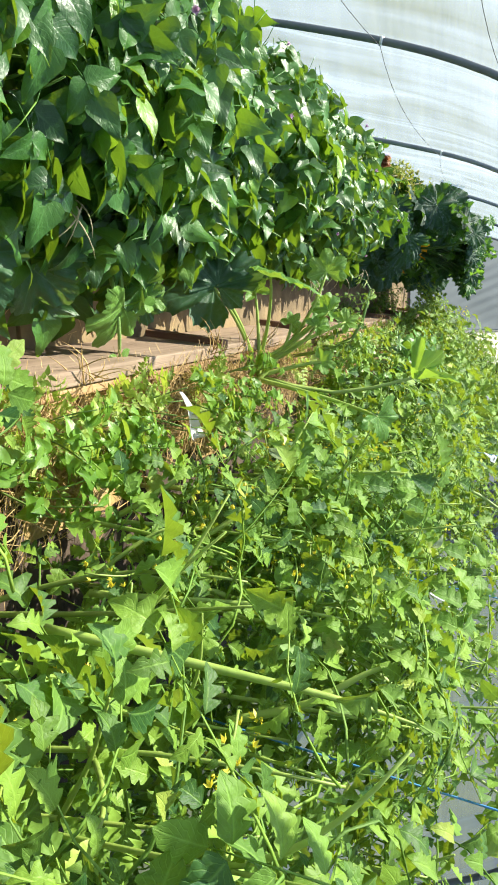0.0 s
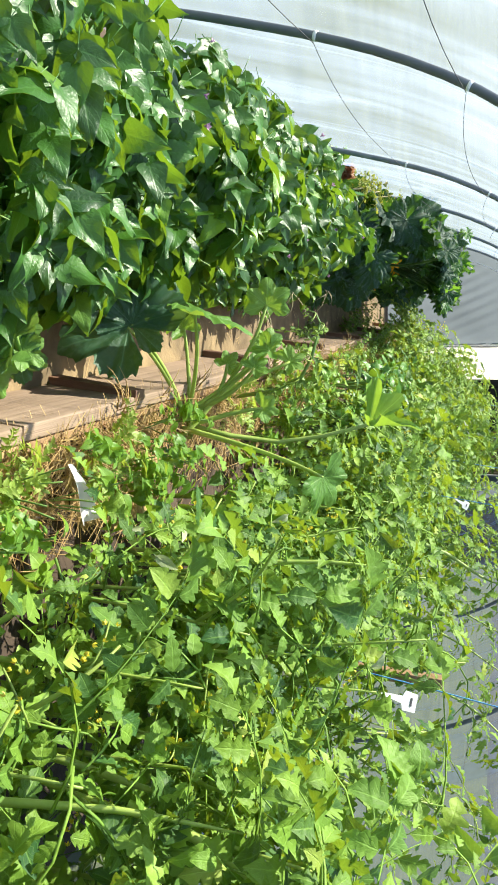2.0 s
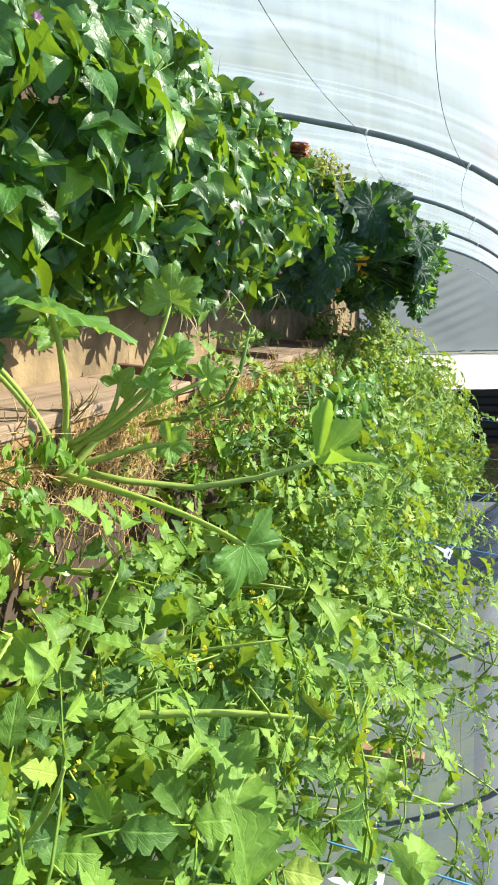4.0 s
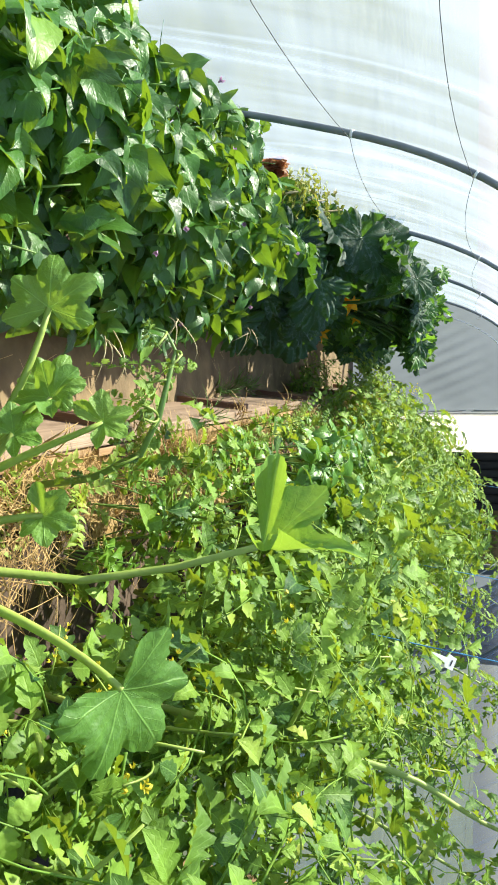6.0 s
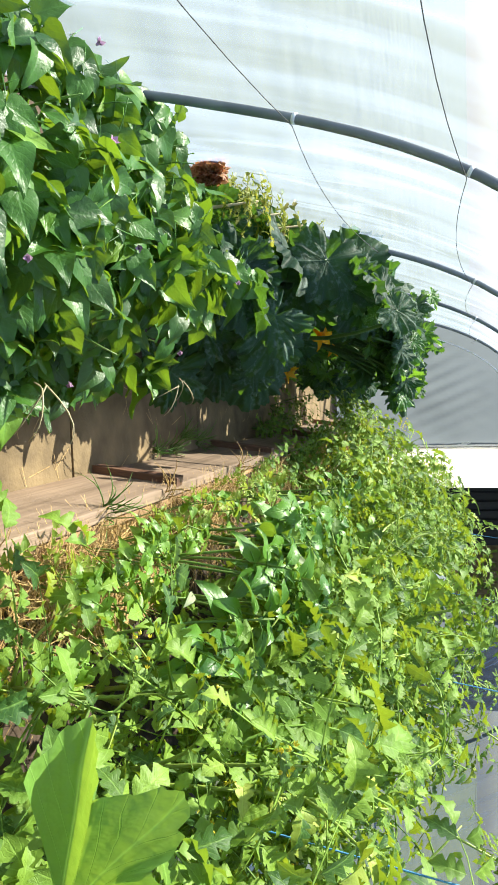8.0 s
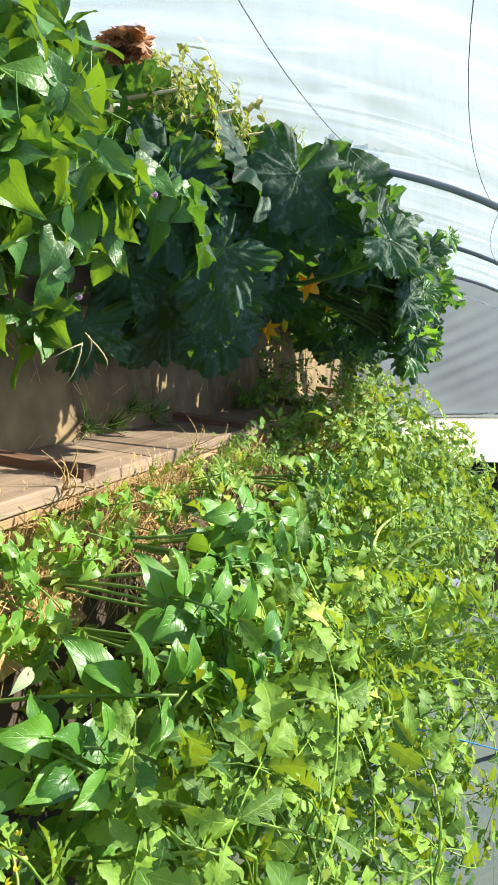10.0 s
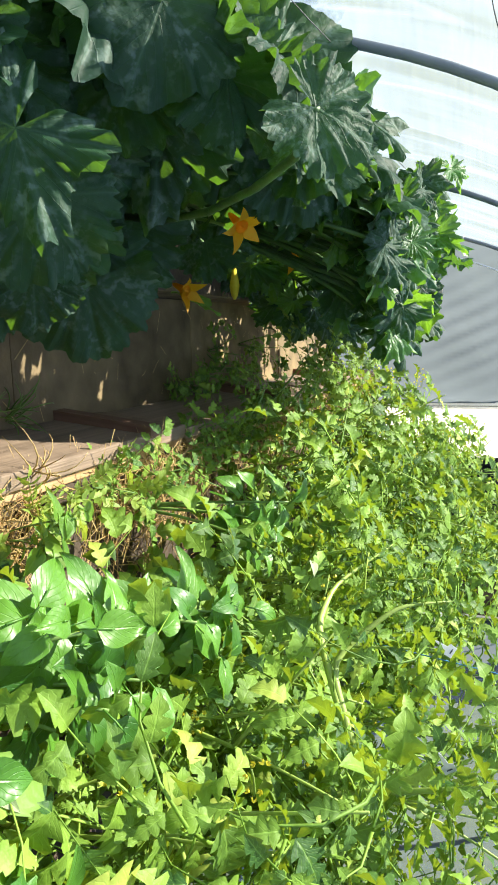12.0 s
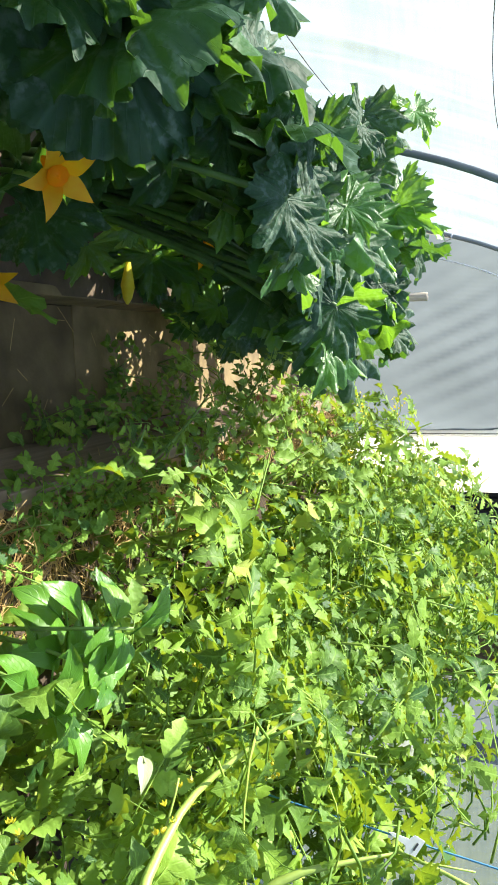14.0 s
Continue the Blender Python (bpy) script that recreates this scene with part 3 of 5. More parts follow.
CORDS = (arch_at(0.93), arch_at(1.345), 0.5, 1 - arch_at(1.345), 1 - arch_at(0.93))
for y in HOOPS:
    ht = thing("hoop", "dull grey galvanised steel hoop under the film", "hoop", "hoops of the tunnel", at=(axis_x(y), y, 0))
    pts = [Vector((axis_x(y) - TR + 0.005, y, -0.03))] + [arch_point(i / 60, y, -0.016) for i in range(61)] + [Vector((axis_x(y) + TR - 0.005, y, -0.03))]
    tube = part("tube", tube_mesh("tube", pts, 0.0130, STEEL, 8), ht, Matrix.Identity(4))
    for a in CORDS:
        p0, p1 = arch_point(a - 0.0008, y, -0.016), arch_point(a + 0.0008, y, -0.016)
        part("tie", tube_mesh("tie", [p0, p1], 0.0145, TAPE, 8), tube, Matrix.Identity(4), "white tape tie")

for a, sag in zip(CORDS, (0.05, 0.045, 0.03, 0.03, 0.03)):
    ys = [Y0] + list(HOOPS) + [Y1]
    pts = []
    for ya, yb in zip(ys, ys[1:]):
        for k in range(10):
            s = k / 10
            p = arch_point(a, ya + (yb - ya) * s, -0.034)
            pts.append(p + Vector((0, 0, -sag * 4 * s * (1 - s))))
    thing("cord", "thin dark cord tied from hoop to hoop", "cord", "cords along the tunnel", data=tube_mesh("cord", pts, 0.0011, CORD, 4))

# End wall with its doorway.
YE = Y1
DX0, DX1, DZ = 0.42, 2.10, 1.72


def wall_patch(x0, x1, z0, z1, nx, nz, y, amp=0.008, stripes=False):
    V, F = [], []
    for j in range(nz + 1):
        for i in range(nx + 1):
            x = x0 + (x1 - x0) * i / nx
            cx = axis_x(YE)
            zt = arch_height(x, y) + 0.01
            z = z0 + (min(z1, zt) - z0) * j / nz
            d = amp * noise.noise(Vector((x * 2, z * 2, 7)))
            if stripes:
                d += 0.018 * math.sin(48 * (x + 0.45 * z)) * math.exp(-((x + 0.05) / 0.4) ** 2 - ((z - 0.95) / 0.35) ** 2)
            V.append((x, y + d, z))
    for j in range(nz):
        for i in range(nx):
            b = j * (nx + 1) + i
            F.append((b, b + 1, b + nx + 2, b + nx + 1))
    return V, F


cx = axis_x(YE)
ch = [wall_patch(cx - TR, DX0, -0.05, 9, 60, 40, YE, stripes=True), wall_patch(DX1, cx + TR, -0.05, 9, 20, 24, YE), wall_patch(DX0, DX1, DZ, 9, 30, 6, YE)]
V, F, U = join(ch)
thing("wall_north", "grey crinkled film end wall of the tunnel", "end wall", kind="structure", data=mesh_of("wall_north", V, F, END_FILM))
V, F, U = join([wall_patch(cx - TR, cx + TR, -0.05, 9, 60, 24, Y0)])
thing("wall_south", "grey film end wall of the tunnel", "end wall", kind="structure", data=mesh_of("wall_south", V, F, END_FILM))
frame_door = thing("door_frame", "thin grey timber frame round the open doorway", "door frame", kind="structure", at=(DX0, YE, 0))
for x, mat in ((DX0, PLASTIC), (DX1, STEEL)):
    part("jamb", box_mesh("jamb", 0.04, 0.05, DZ, mat, 0.004), frame_door, pose(x, YE + 0.03, -0.03))
door = thing("door_1", "white film door leaf hanging open in the doorway", "door", kind="structure", at=(DX0 + 0.03, YE, 0))
part("leaf", box_mesh("leaf", 0.62, 0.012, DZ - 0.06, DOOR_FILM, 0.003), door, pose(DX0 + 0.03, YE + 0.02, 0.02, 0, 0, 44) @ pose(0.31, 0, 0), "milky white film leaf")

# A pale seam along the end wall's arch and a white patch beside the door's head.
seam_pts = [arch_point(0.06 + 0.88 * i / 40, YE, -0.13) + Vector((0, -0.03, 0)) for i in range(41)]
thing("trim_seam", "pale taped seam arching over the end wall", "seam", kind="structure", data=tube_mesh("trim_seam", seam_pts, 0.006, TAPE, 6))
patch = thing("vent_patch", "white film patch taped high on the end wall", "film patch", at=(0.0, YE - 0.03, 1.6))
pv = [(-0.10, 1.585), (0.14, 1.585), (0.14, 1.80), (0.02, 1.80), (-0.05, 1.77), (-0.09, 1.71)]
part("sheet", mesh_of("sheet", [(x, YE - 0.034, z) for x, z in pv] + [(x, YE - 0.030, z) for x, z in pv], [tuple(range(6)), tuple(range(11, 5, -1))] + [(k, k + 6, (k + 1) % 6 + 6, (k + 1) % 6) for k in range(6)], DOOR_FILM, smooth=False), patch, Matrix.Identity(4))

# Outside the door: a dark board shed and a brown bank with weeds.
shed = thing("shed", "black-stained timber shed beyond the doorway", "shed", at=(0.9, 13.0, -0.04))
part("wall", box_mesh("wall", 2.4, 0.1, 2.9, DARK_WOOD, 0.01), shed, pose(0.75, 13.0, -0.04))
slat_me = box_mesh("slat", 0.09, 0.03, 2.8, DARK_WOOD, 0.004)
for i in range(20):
    part("slat", slat_me, shed, pose(-0.38 + 0.12 * i, 12.93, 0.02))
part("roof", box_mesh("roof", 2.7, 1.2, 0.08, DARK_WOOD, 0.01), shed, pose(0.75, 13.4, 2.86, 6, 0, 0))
fence = thing("bank_fence", "brown timber fence overgrown with weeds", "fence", at=(3.2, 13.4, -0.04))
slat2 = box_mesh("board", 0.145, 0.025, 2.3, PANEL, 0.004)
for i in range(16):
    part("board", slat2, fence, pose(2.05 + 0.15 * i, 13.4, -0.04))


# ---------------------------------------------------------------- plants
def scatter(parent, name, meshes, spots, rng, group=None):
    for at, tip, nor, k in spots:
        part(name, rng.choice(meshes), parent, facing(at, tip, nor, k))


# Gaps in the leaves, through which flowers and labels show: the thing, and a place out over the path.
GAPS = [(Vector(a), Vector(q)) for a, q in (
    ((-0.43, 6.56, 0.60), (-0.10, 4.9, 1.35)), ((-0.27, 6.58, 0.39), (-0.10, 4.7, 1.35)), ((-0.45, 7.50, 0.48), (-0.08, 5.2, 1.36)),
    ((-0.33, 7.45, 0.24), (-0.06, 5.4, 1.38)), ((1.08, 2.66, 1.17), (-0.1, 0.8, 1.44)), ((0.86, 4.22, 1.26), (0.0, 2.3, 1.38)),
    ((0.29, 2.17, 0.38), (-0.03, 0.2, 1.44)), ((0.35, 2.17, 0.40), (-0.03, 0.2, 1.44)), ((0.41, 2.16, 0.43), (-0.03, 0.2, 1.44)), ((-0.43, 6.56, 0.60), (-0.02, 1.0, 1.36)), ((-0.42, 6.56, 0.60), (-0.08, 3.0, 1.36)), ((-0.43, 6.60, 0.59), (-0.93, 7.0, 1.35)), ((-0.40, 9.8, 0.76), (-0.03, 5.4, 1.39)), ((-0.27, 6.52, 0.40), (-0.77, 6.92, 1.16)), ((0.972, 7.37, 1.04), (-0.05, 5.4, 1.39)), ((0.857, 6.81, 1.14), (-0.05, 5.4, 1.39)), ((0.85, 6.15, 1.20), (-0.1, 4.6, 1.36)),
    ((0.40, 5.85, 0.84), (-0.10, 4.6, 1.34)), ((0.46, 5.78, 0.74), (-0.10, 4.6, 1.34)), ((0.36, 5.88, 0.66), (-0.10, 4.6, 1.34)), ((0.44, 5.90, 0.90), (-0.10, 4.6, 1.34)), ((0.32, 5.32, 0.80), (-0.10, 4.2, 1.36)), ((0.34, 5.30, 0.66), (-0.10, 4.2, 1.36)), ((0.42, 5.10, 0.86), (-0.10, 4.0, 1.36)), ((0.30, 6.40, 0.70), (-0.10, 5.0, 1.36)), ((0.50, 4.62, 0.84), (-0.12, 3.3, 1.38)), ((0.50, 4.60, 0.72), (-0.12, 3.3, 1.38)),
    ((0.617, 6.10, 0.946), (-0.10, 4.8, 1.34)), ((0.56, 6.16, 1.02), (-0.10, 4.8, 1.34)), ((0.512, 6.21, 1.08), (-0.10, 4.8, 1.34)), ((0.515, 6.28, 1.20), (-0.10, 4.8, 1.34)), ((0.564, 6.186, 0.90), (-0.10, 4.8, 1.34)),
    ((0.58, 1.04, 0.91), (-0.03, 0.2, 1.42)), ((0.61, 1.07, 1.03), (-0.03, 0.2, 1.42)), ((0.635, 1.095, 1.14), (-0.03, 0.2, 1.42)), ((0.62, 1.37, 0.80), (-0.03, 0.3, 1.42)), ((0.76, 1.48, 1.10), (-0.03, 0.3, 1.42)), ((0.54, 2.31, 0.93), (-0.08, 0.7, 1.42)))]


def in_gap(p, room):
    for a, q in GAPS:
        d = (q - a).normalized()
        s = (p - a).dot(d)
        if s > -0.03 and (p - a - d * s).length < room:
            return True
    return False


def jit(rng, a):
    return Vector((rng.uniform(-a, a), rng.uniform(-a, a), rng.uniform(-a, a)))


def interp(x, table):
    return float(np.interp(x, [a for a, _ in table], [b for _, b in table]))


# Beans: bushes in the left bed.
BEAN_TOP = ((-1.0, 0.50), (-0.85, 0.56), (-0.62, 0.61), (-0.48, 0.58), (-0.36, 0.46), (-0.26, 0.32), (-0.16, 0.25), (-0.08, 0.22))
bean_meshes = [bean_leaf(s) for s in range(7)]


def bean_sprig(seed):
    """Three leaflets for the crowded inside of a bush."""
    rng = random.Random(seed)
    return join([moved(blade(0.115 * k, 0.082 * k, heart, 5, 2, rng.uniform(0.1, 0.5), rng.uniform(0.2, 1.0), 0.06, seed), pose(0, y0, 0, rng.uniform(-15, 12), rng.uniform(-14, 14), a)) for a, y0, k in ((0, 0.03, 1.0), (68, 0.0, 0.9), (-68, 0.0, 0.9))])


bean_sprigs = [bean_sprig(s) for s in range(4)]
bean_flower = star_flower("blossom", 4, 0.011, 0.010, PINK, 0.4, 2)


def bush_top(x, y):
    """Height of the bean bushes, which arch out over the path at the near end."""
    return interp(x, BEAN_TOP) + 0.16 * math.exp(-((x + 0.25) / 0.13) ** 2) * min(1.0, max(0.0, (2.75 - y) / 0.5))


def bean_plant(px, py, reach, n, seed, front):
    rng = random.Random(seed)
    ob = thing("bean_plant", "leafy green bush bean with lilac blossoms in the bed", "bean plant", "bean plants along the bed", at=(px, py, 0.12))
    ch = []
    spots = []
    for k in range(5):
        tip = Vector((px + rng.uniform(-0.15, 0.15), py + rng.uniform(-0.15, 0.15), rng.uniform(0.4, 0.58)))
        ch.append(tube_data(bend_path((px, py, 0.11), tip, -0.02, 0.04, 6, rng), [0.005, 0.005, 0.004, 0.004, 0.003, 0.003, 0.002], 5))
    V, F, U = join(ch)
    part("stem", mesh_of("stem", V, F, STEM), ob, Matrix.Identity(4))
    for k in range(n):
        x = px + rng.uniform(-reach, reach)
        y = py + rng.uniform(-0.24, 0.24)
        x = min(max(x, -0.93), front)
        z = bush_top(x, y) - 0.05 * max(0.0, min(1.0, y - 3.6)) + 0.06 * math.exp(-((y - 5.0) / 0.35) ** 2) + 0.03 * math.sin(5.1 * y + 3 * x) + 0.02 * math.sin(11 * y) - abs(rng.gauss(0, 0.10)) + 0.015
        z = max(z, 0.13 if x < -0.3 else 0.17)
        if x < -0.66 and y > 4.95:
            z -= 0.14
        tip = Vector((0.8, -0.1, 0.05)) + jit(rng, 0.8)
        nor = Vector((-0.15, -0.25, 0.75)) + jit(rng, 0.8)
        spots.append((Vector((x, y, z)), tip, nor, rng.uniform(0.6, 1.05)))
    for k in range(9 if py < 2.3 and px > -0.6 else 0):
        x = rng.uniform(-0.30, 0.02)
        tip = Vector((0.8, -0.2, -0.25)) + jit(rng, 0.5)
        spots.append((Vector((x, py + rng.uniform(-0.24, 0.24), 0.12 + 0.22 * rng.random() * (1 - 2.2 * (x + 0.30)))), tip, Vector((-0.1, -0.5, 0.75)) + jit(rng, 0.5), rng.uniform(0.75, 1.15)))
    scatter(ob, "leaf", bean_meshes, spots, rng)
    inner = []
    for k in range(48 if px > -0.6 else 26):
        x = min(px + rng.uniform(-0.26, 0.30), front - 0.02)
        at = Vector((x, py + rng.uniform(-0.22, 0.22), rng.uniform(0.14, max(0.16, bush_top(x, py) - 0.09))))
        inner.append(moved(rng.choice(bean_sprigs), facing(at, Vector((0.5, -0.2, -0.2)) + jit(rng, 0.8), SUN_DIR + jit(rng, 0.5), rng.uniform(0.7, 1.1))))
    for k in range(40 if px > -0.6 and py < 2.6 else 0):
        x = rng.uniform(-0.38, -0.15)
        at = Vector((x, py + rng.uniform(-0.22, 0.22), rng.uniform(0.20, bush_top(x, py) - 0.04)))
        inner.append(moved(rng.choice(bean_sprigs), facing(at, Vector((0.7, -0.2, -0.3)) + jit(rng, 0.5), SUN_DIR + jit(rng, 0.4), rng.uniform(0.8, 1.1))))
    V, F, U = join(inner)
    part("inner_foliage", mesh_of("inner_foliage", V, F, BEAN, U), ob, Matrix.Identity(4))
    for k in range(rng.randint(0, 2)):
        x = px + rng.uniform(-0.2, 0.3)
        x = min(x, front)
        part("blossom", bean_flower, ob, facing((x, py + rng.uniform(-0.2, 0.2), interp(x, BEAN_TOP) + 0.02), jit(rng, 1) + Vector((0.3, -0.6, 0.3)), (0, 0, 1), rng.uniform(0.9, 1.4)))
    return ob


seed = 100
for i in range(15):
    y = -0.65 + 0.40 * i
    far = max(0.0, (y - 3.4) / 2.0)
    for x, n in ((-0.76, 50), (-0.42, 64)):
        seed += 1
        bean_plant(x + 0.04 * math.sin(seed), y + (0.18 if x < -0.6 else 0.0), 0.27, n, seed, -0.12 - 0.12 * min(1, far))

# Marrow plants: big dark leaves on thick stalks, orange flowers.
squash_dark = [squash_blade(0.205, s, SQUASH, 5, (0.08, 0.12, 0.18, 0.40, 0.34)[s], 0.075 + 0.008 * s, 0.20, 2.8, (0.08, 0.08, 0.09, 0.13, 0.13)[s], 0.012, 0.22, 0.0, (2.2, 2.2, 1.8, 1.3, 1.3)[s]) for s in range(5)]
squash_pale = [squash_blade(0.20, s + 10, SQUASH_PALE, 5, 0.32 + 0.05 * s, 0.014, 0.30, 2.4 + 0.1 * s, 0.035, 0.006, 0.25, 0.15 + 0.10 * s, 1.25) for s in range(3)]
squash_lit_tone = [squash_blade(0.19, s + 60, SQUASH_LIT_TONE, 5, 0.36 + 0.05 * s, 0.10, 0.26, 2.7, 0.15, 0.016, 0.25, 0.1, 1.2) for s in range(3)]
# Blades in the darker green that stands in for shade over the path.
squash_mid = [squash_blade(0.21, s + 20, SQUASH_MID, 5, 0.22 + 0.06 * s, 0.05, 0.25, 2.6, 0.07, 0.012, 0.25, 0.2, 1.6) for s in range(2)]
open_flower = star_flower("flower", 5, 0.078, 0.040, ORANGE, 1.15, 5, 0.45)
half_flower = star_flower("flower", 5, 0.070, 0.038, ORANGE, 0.45, 6, 0.5)
shut_flower = tube_mesh("flower_bud", [(0, -0.03, 0), (0, 0, 0), (0, 0.03, 0), (0, 0.06, 0), (0, 0.075, 0)], [0.006, 0.012, 0.017, 0.011, 0.003], YELLOW, 8)


def squash_plant(name_label, base, leaves, meshes, stalk_mat, seed, group="marrow plants"):
    """leaves: where each blade joins its stalk, its tip's direction, its upper side, its size."""
    rng = random.Random(seed)
    ob = thing("squash_plant", name_label, "squash plant", group, at=base)
    for at, tip, nor, k in leaves:
        at = Vector(at)
        b = Vector(base) + Vector((rng.uniform(-0.06, 0.06), rng.uniform(-0.06, 0.06), 0.02))
        arc = bend_path(b, at, -0.10 * (at - b).length, 0.03, 10, rng)
        part("leaf", rng.choice(meshes), ob, facing(at, tip, nor, k))
        part("stalk", tube_mesh("stalk", arc, [0.0115 - 0.0006 * i for i in range(11)], stalk_mat, 7), ob, Matrix.Identity(4))
    return ob


def dark_leaves(y0, y1, n, seed):
    """Leaves of the marrow hedge: low and set back at its near end, higher and further out beyond."""
    rng = random.Random(seed)
    out = []
    for k in range(n):
        y = rng.uniform(y0, y1)
        far = min(1.0, max(0.0, (y - 6.3) / 0.9))
        top = 0.86 + 0.24 * far + 0.12 * max(0.0, min(1.0, (6.4 - y) / 0.4))
        front = -0.50 + 0.27 * far
        z = 0.22 + (top - 0.22) * rng.random() ** 0.7
        x = rng.uniform(min(-0.80 + 0.45 * max(0.0, z - 0.5), front - 0.2), front - 0.10 * max(0.0, (z - 0.6) / 0.5))
        d = Vector((0.5, -0.35, -0.35)) + jit(rng, 0.75)
        nor = Vector((0.1, -0.35, 0.75)) + jit(rng, 0.6)
        if z > top - 0.15:
            d = Vector((0.3, -0.1, 0.5)) + jit(rng, 0.7)
            nor = Vector((-0.4, -0.1, 0.7)) + jit(rng, 0.6)
        if k % 4 == 0 and not 6.35 < y < 7.1:
            z = rng.uniform(0.20, 0.42)
            x = rng.uniform(-0.42, -0.24)
            d = Vector((0.7, -0.25, -0.25)) + jit(rng, 0.4)
            nor = Vector((0.2, -0.6, 0.6)) + jit(rng, 0.3)
        if k % 4 == 1:
            z = top - rng.uniform(0.0, 0.22)
            x = rng.uniform(-0.72, front - 0.06)
            d = Vector((0.6, -0.3, 0.05)) + jit(rng, 0.5)
            nor = Vector((0.05, -0.45, 0.7)) + jit(rng, 0.4)
        if 6.2 < y < 7.7 and z < 0.5:
            x = min(x, -0.42)
        if y > 7.7:
            z = min(z, 0.98 - 0.10 * (y - 7.7), 0.84 - 0.18 * (y - 8.0) if x > -0.48 else 2.0)
        if x < -0.66 and z > 0.58 and y < 7.2 and k % 5 != 2:
            x += 0.14
        if k % 5 == 2:
            z = rng.uniform(0.22, 0.66)
            x = rng.uniform(-0.86, -0.66)
            d = Vector((0.4, -0.2, 0.3)) + jit(rng, 0.5)
            nor = Vector((0.5, -0.7, 0.4)) + jit(rng, 0.4)
        k = rng.uniform(0.75, 1.25) if z < top - 0.2 else rng.uniform(0.55, 0.95)
        if y > 6.75:
            k *= 0.70
        if y < 5.65:
            z = min(z, 0.52)
            k = min(k, 0.85)
        end = Vector((x, y, z)) + d.normalized() * 0.2 * k
        if arch_height(end.x - 0.05, end.y) < end.z + 0.04 or arch_height(x - 0.07 * k, y) < z + 0.07 * k:
            continue
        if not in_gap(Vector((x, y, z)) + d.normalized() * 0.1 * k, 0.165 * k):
            out.append(((x, y, z), d, nor, k))
    for k in range(4):
        y = y0 + (k + 0.5) * (y1 - y0) / 4
        if 6.85 < y < 7.9:
            at = Vector((-0.42 + 0.04 * rng.random(), y, 0.92 + 0.10 * rng.random()))
            if not in_gap(at, 0.12) and not in_gap(at + Vector((0.14, 0, 0)), 0.16):
                out.append((tuple(at), Vector((0.8, -0.1, 0.1)) + jit(rng, 0.25), Vector((-0.1, -0.25, 0.9)) + jit(rng, 0.25), rng.uniform(0.75, 1.0)))
    for k in range(16):
        y = y0 + (k + rng.random()) * (y1 - y0) / 16
        if 6.62 < y < 8.3:
            at = Vector((rng.uniform(-0.48, -0.27), y, rng.uniform(0.84, 1.0) - 0.16 * max(0.0, y - 7.6)))
            if not in_gap(at, 0.11) and not in_gap(at + Vector((0.1, 0, 0)), 0.11):
                out.append((tuple(at), Vector((0.55, -0.2, 0.05)) + jit(rng, 0.4), Vector((-0.25, -0.2, 0.85)) + jit(rng, 0.35), rng.uniform(0.45, 0.75)))
    over = random.Random(seed + 900)
    for k in range(12):
        y = y0 + (k + over.random()) * (y1 - y0) / 12
        at = Vector((over.uniform(-0.28, -0.13), y, over.uniform(0.84, 1.0)))
        if 6.95 < y < 8.1 and not in_gap(at, 0.09) and not in_gap(at + Vector((0.08, 0, 0)), 0.09):
            out.append((tuple(at), Vector((0.5, -0.1, 0.1)) + jit(over, 0.4), Vector((-0.5, 0.2, 0.8)) + jit(over, 0.3), over.uniform(0.55, 0.8)))
    for k in range(9):
        y = y0 + (k + 0.5) * (y1 - y0) / 9
        at = Vector((rng.uniform(-0.70, -0.56), y, rng.uniform(0.42, 0.86) if y > 5.7 else rng.uniform(0.36, 0.58)))
        if y < 6.75 and not in_gap(at, 0.15):
            out.append((tuple(at), Vector((0.2, 0.0, 0.3)) + jit(rng, 0.7), Vector((0.4, -0.8, 0.3)) + jit(rng, 0.25), rng.uniform(0.85, 1.15) if y > 5.7 else rng.uniform(0.6, 0.85)))
    return out


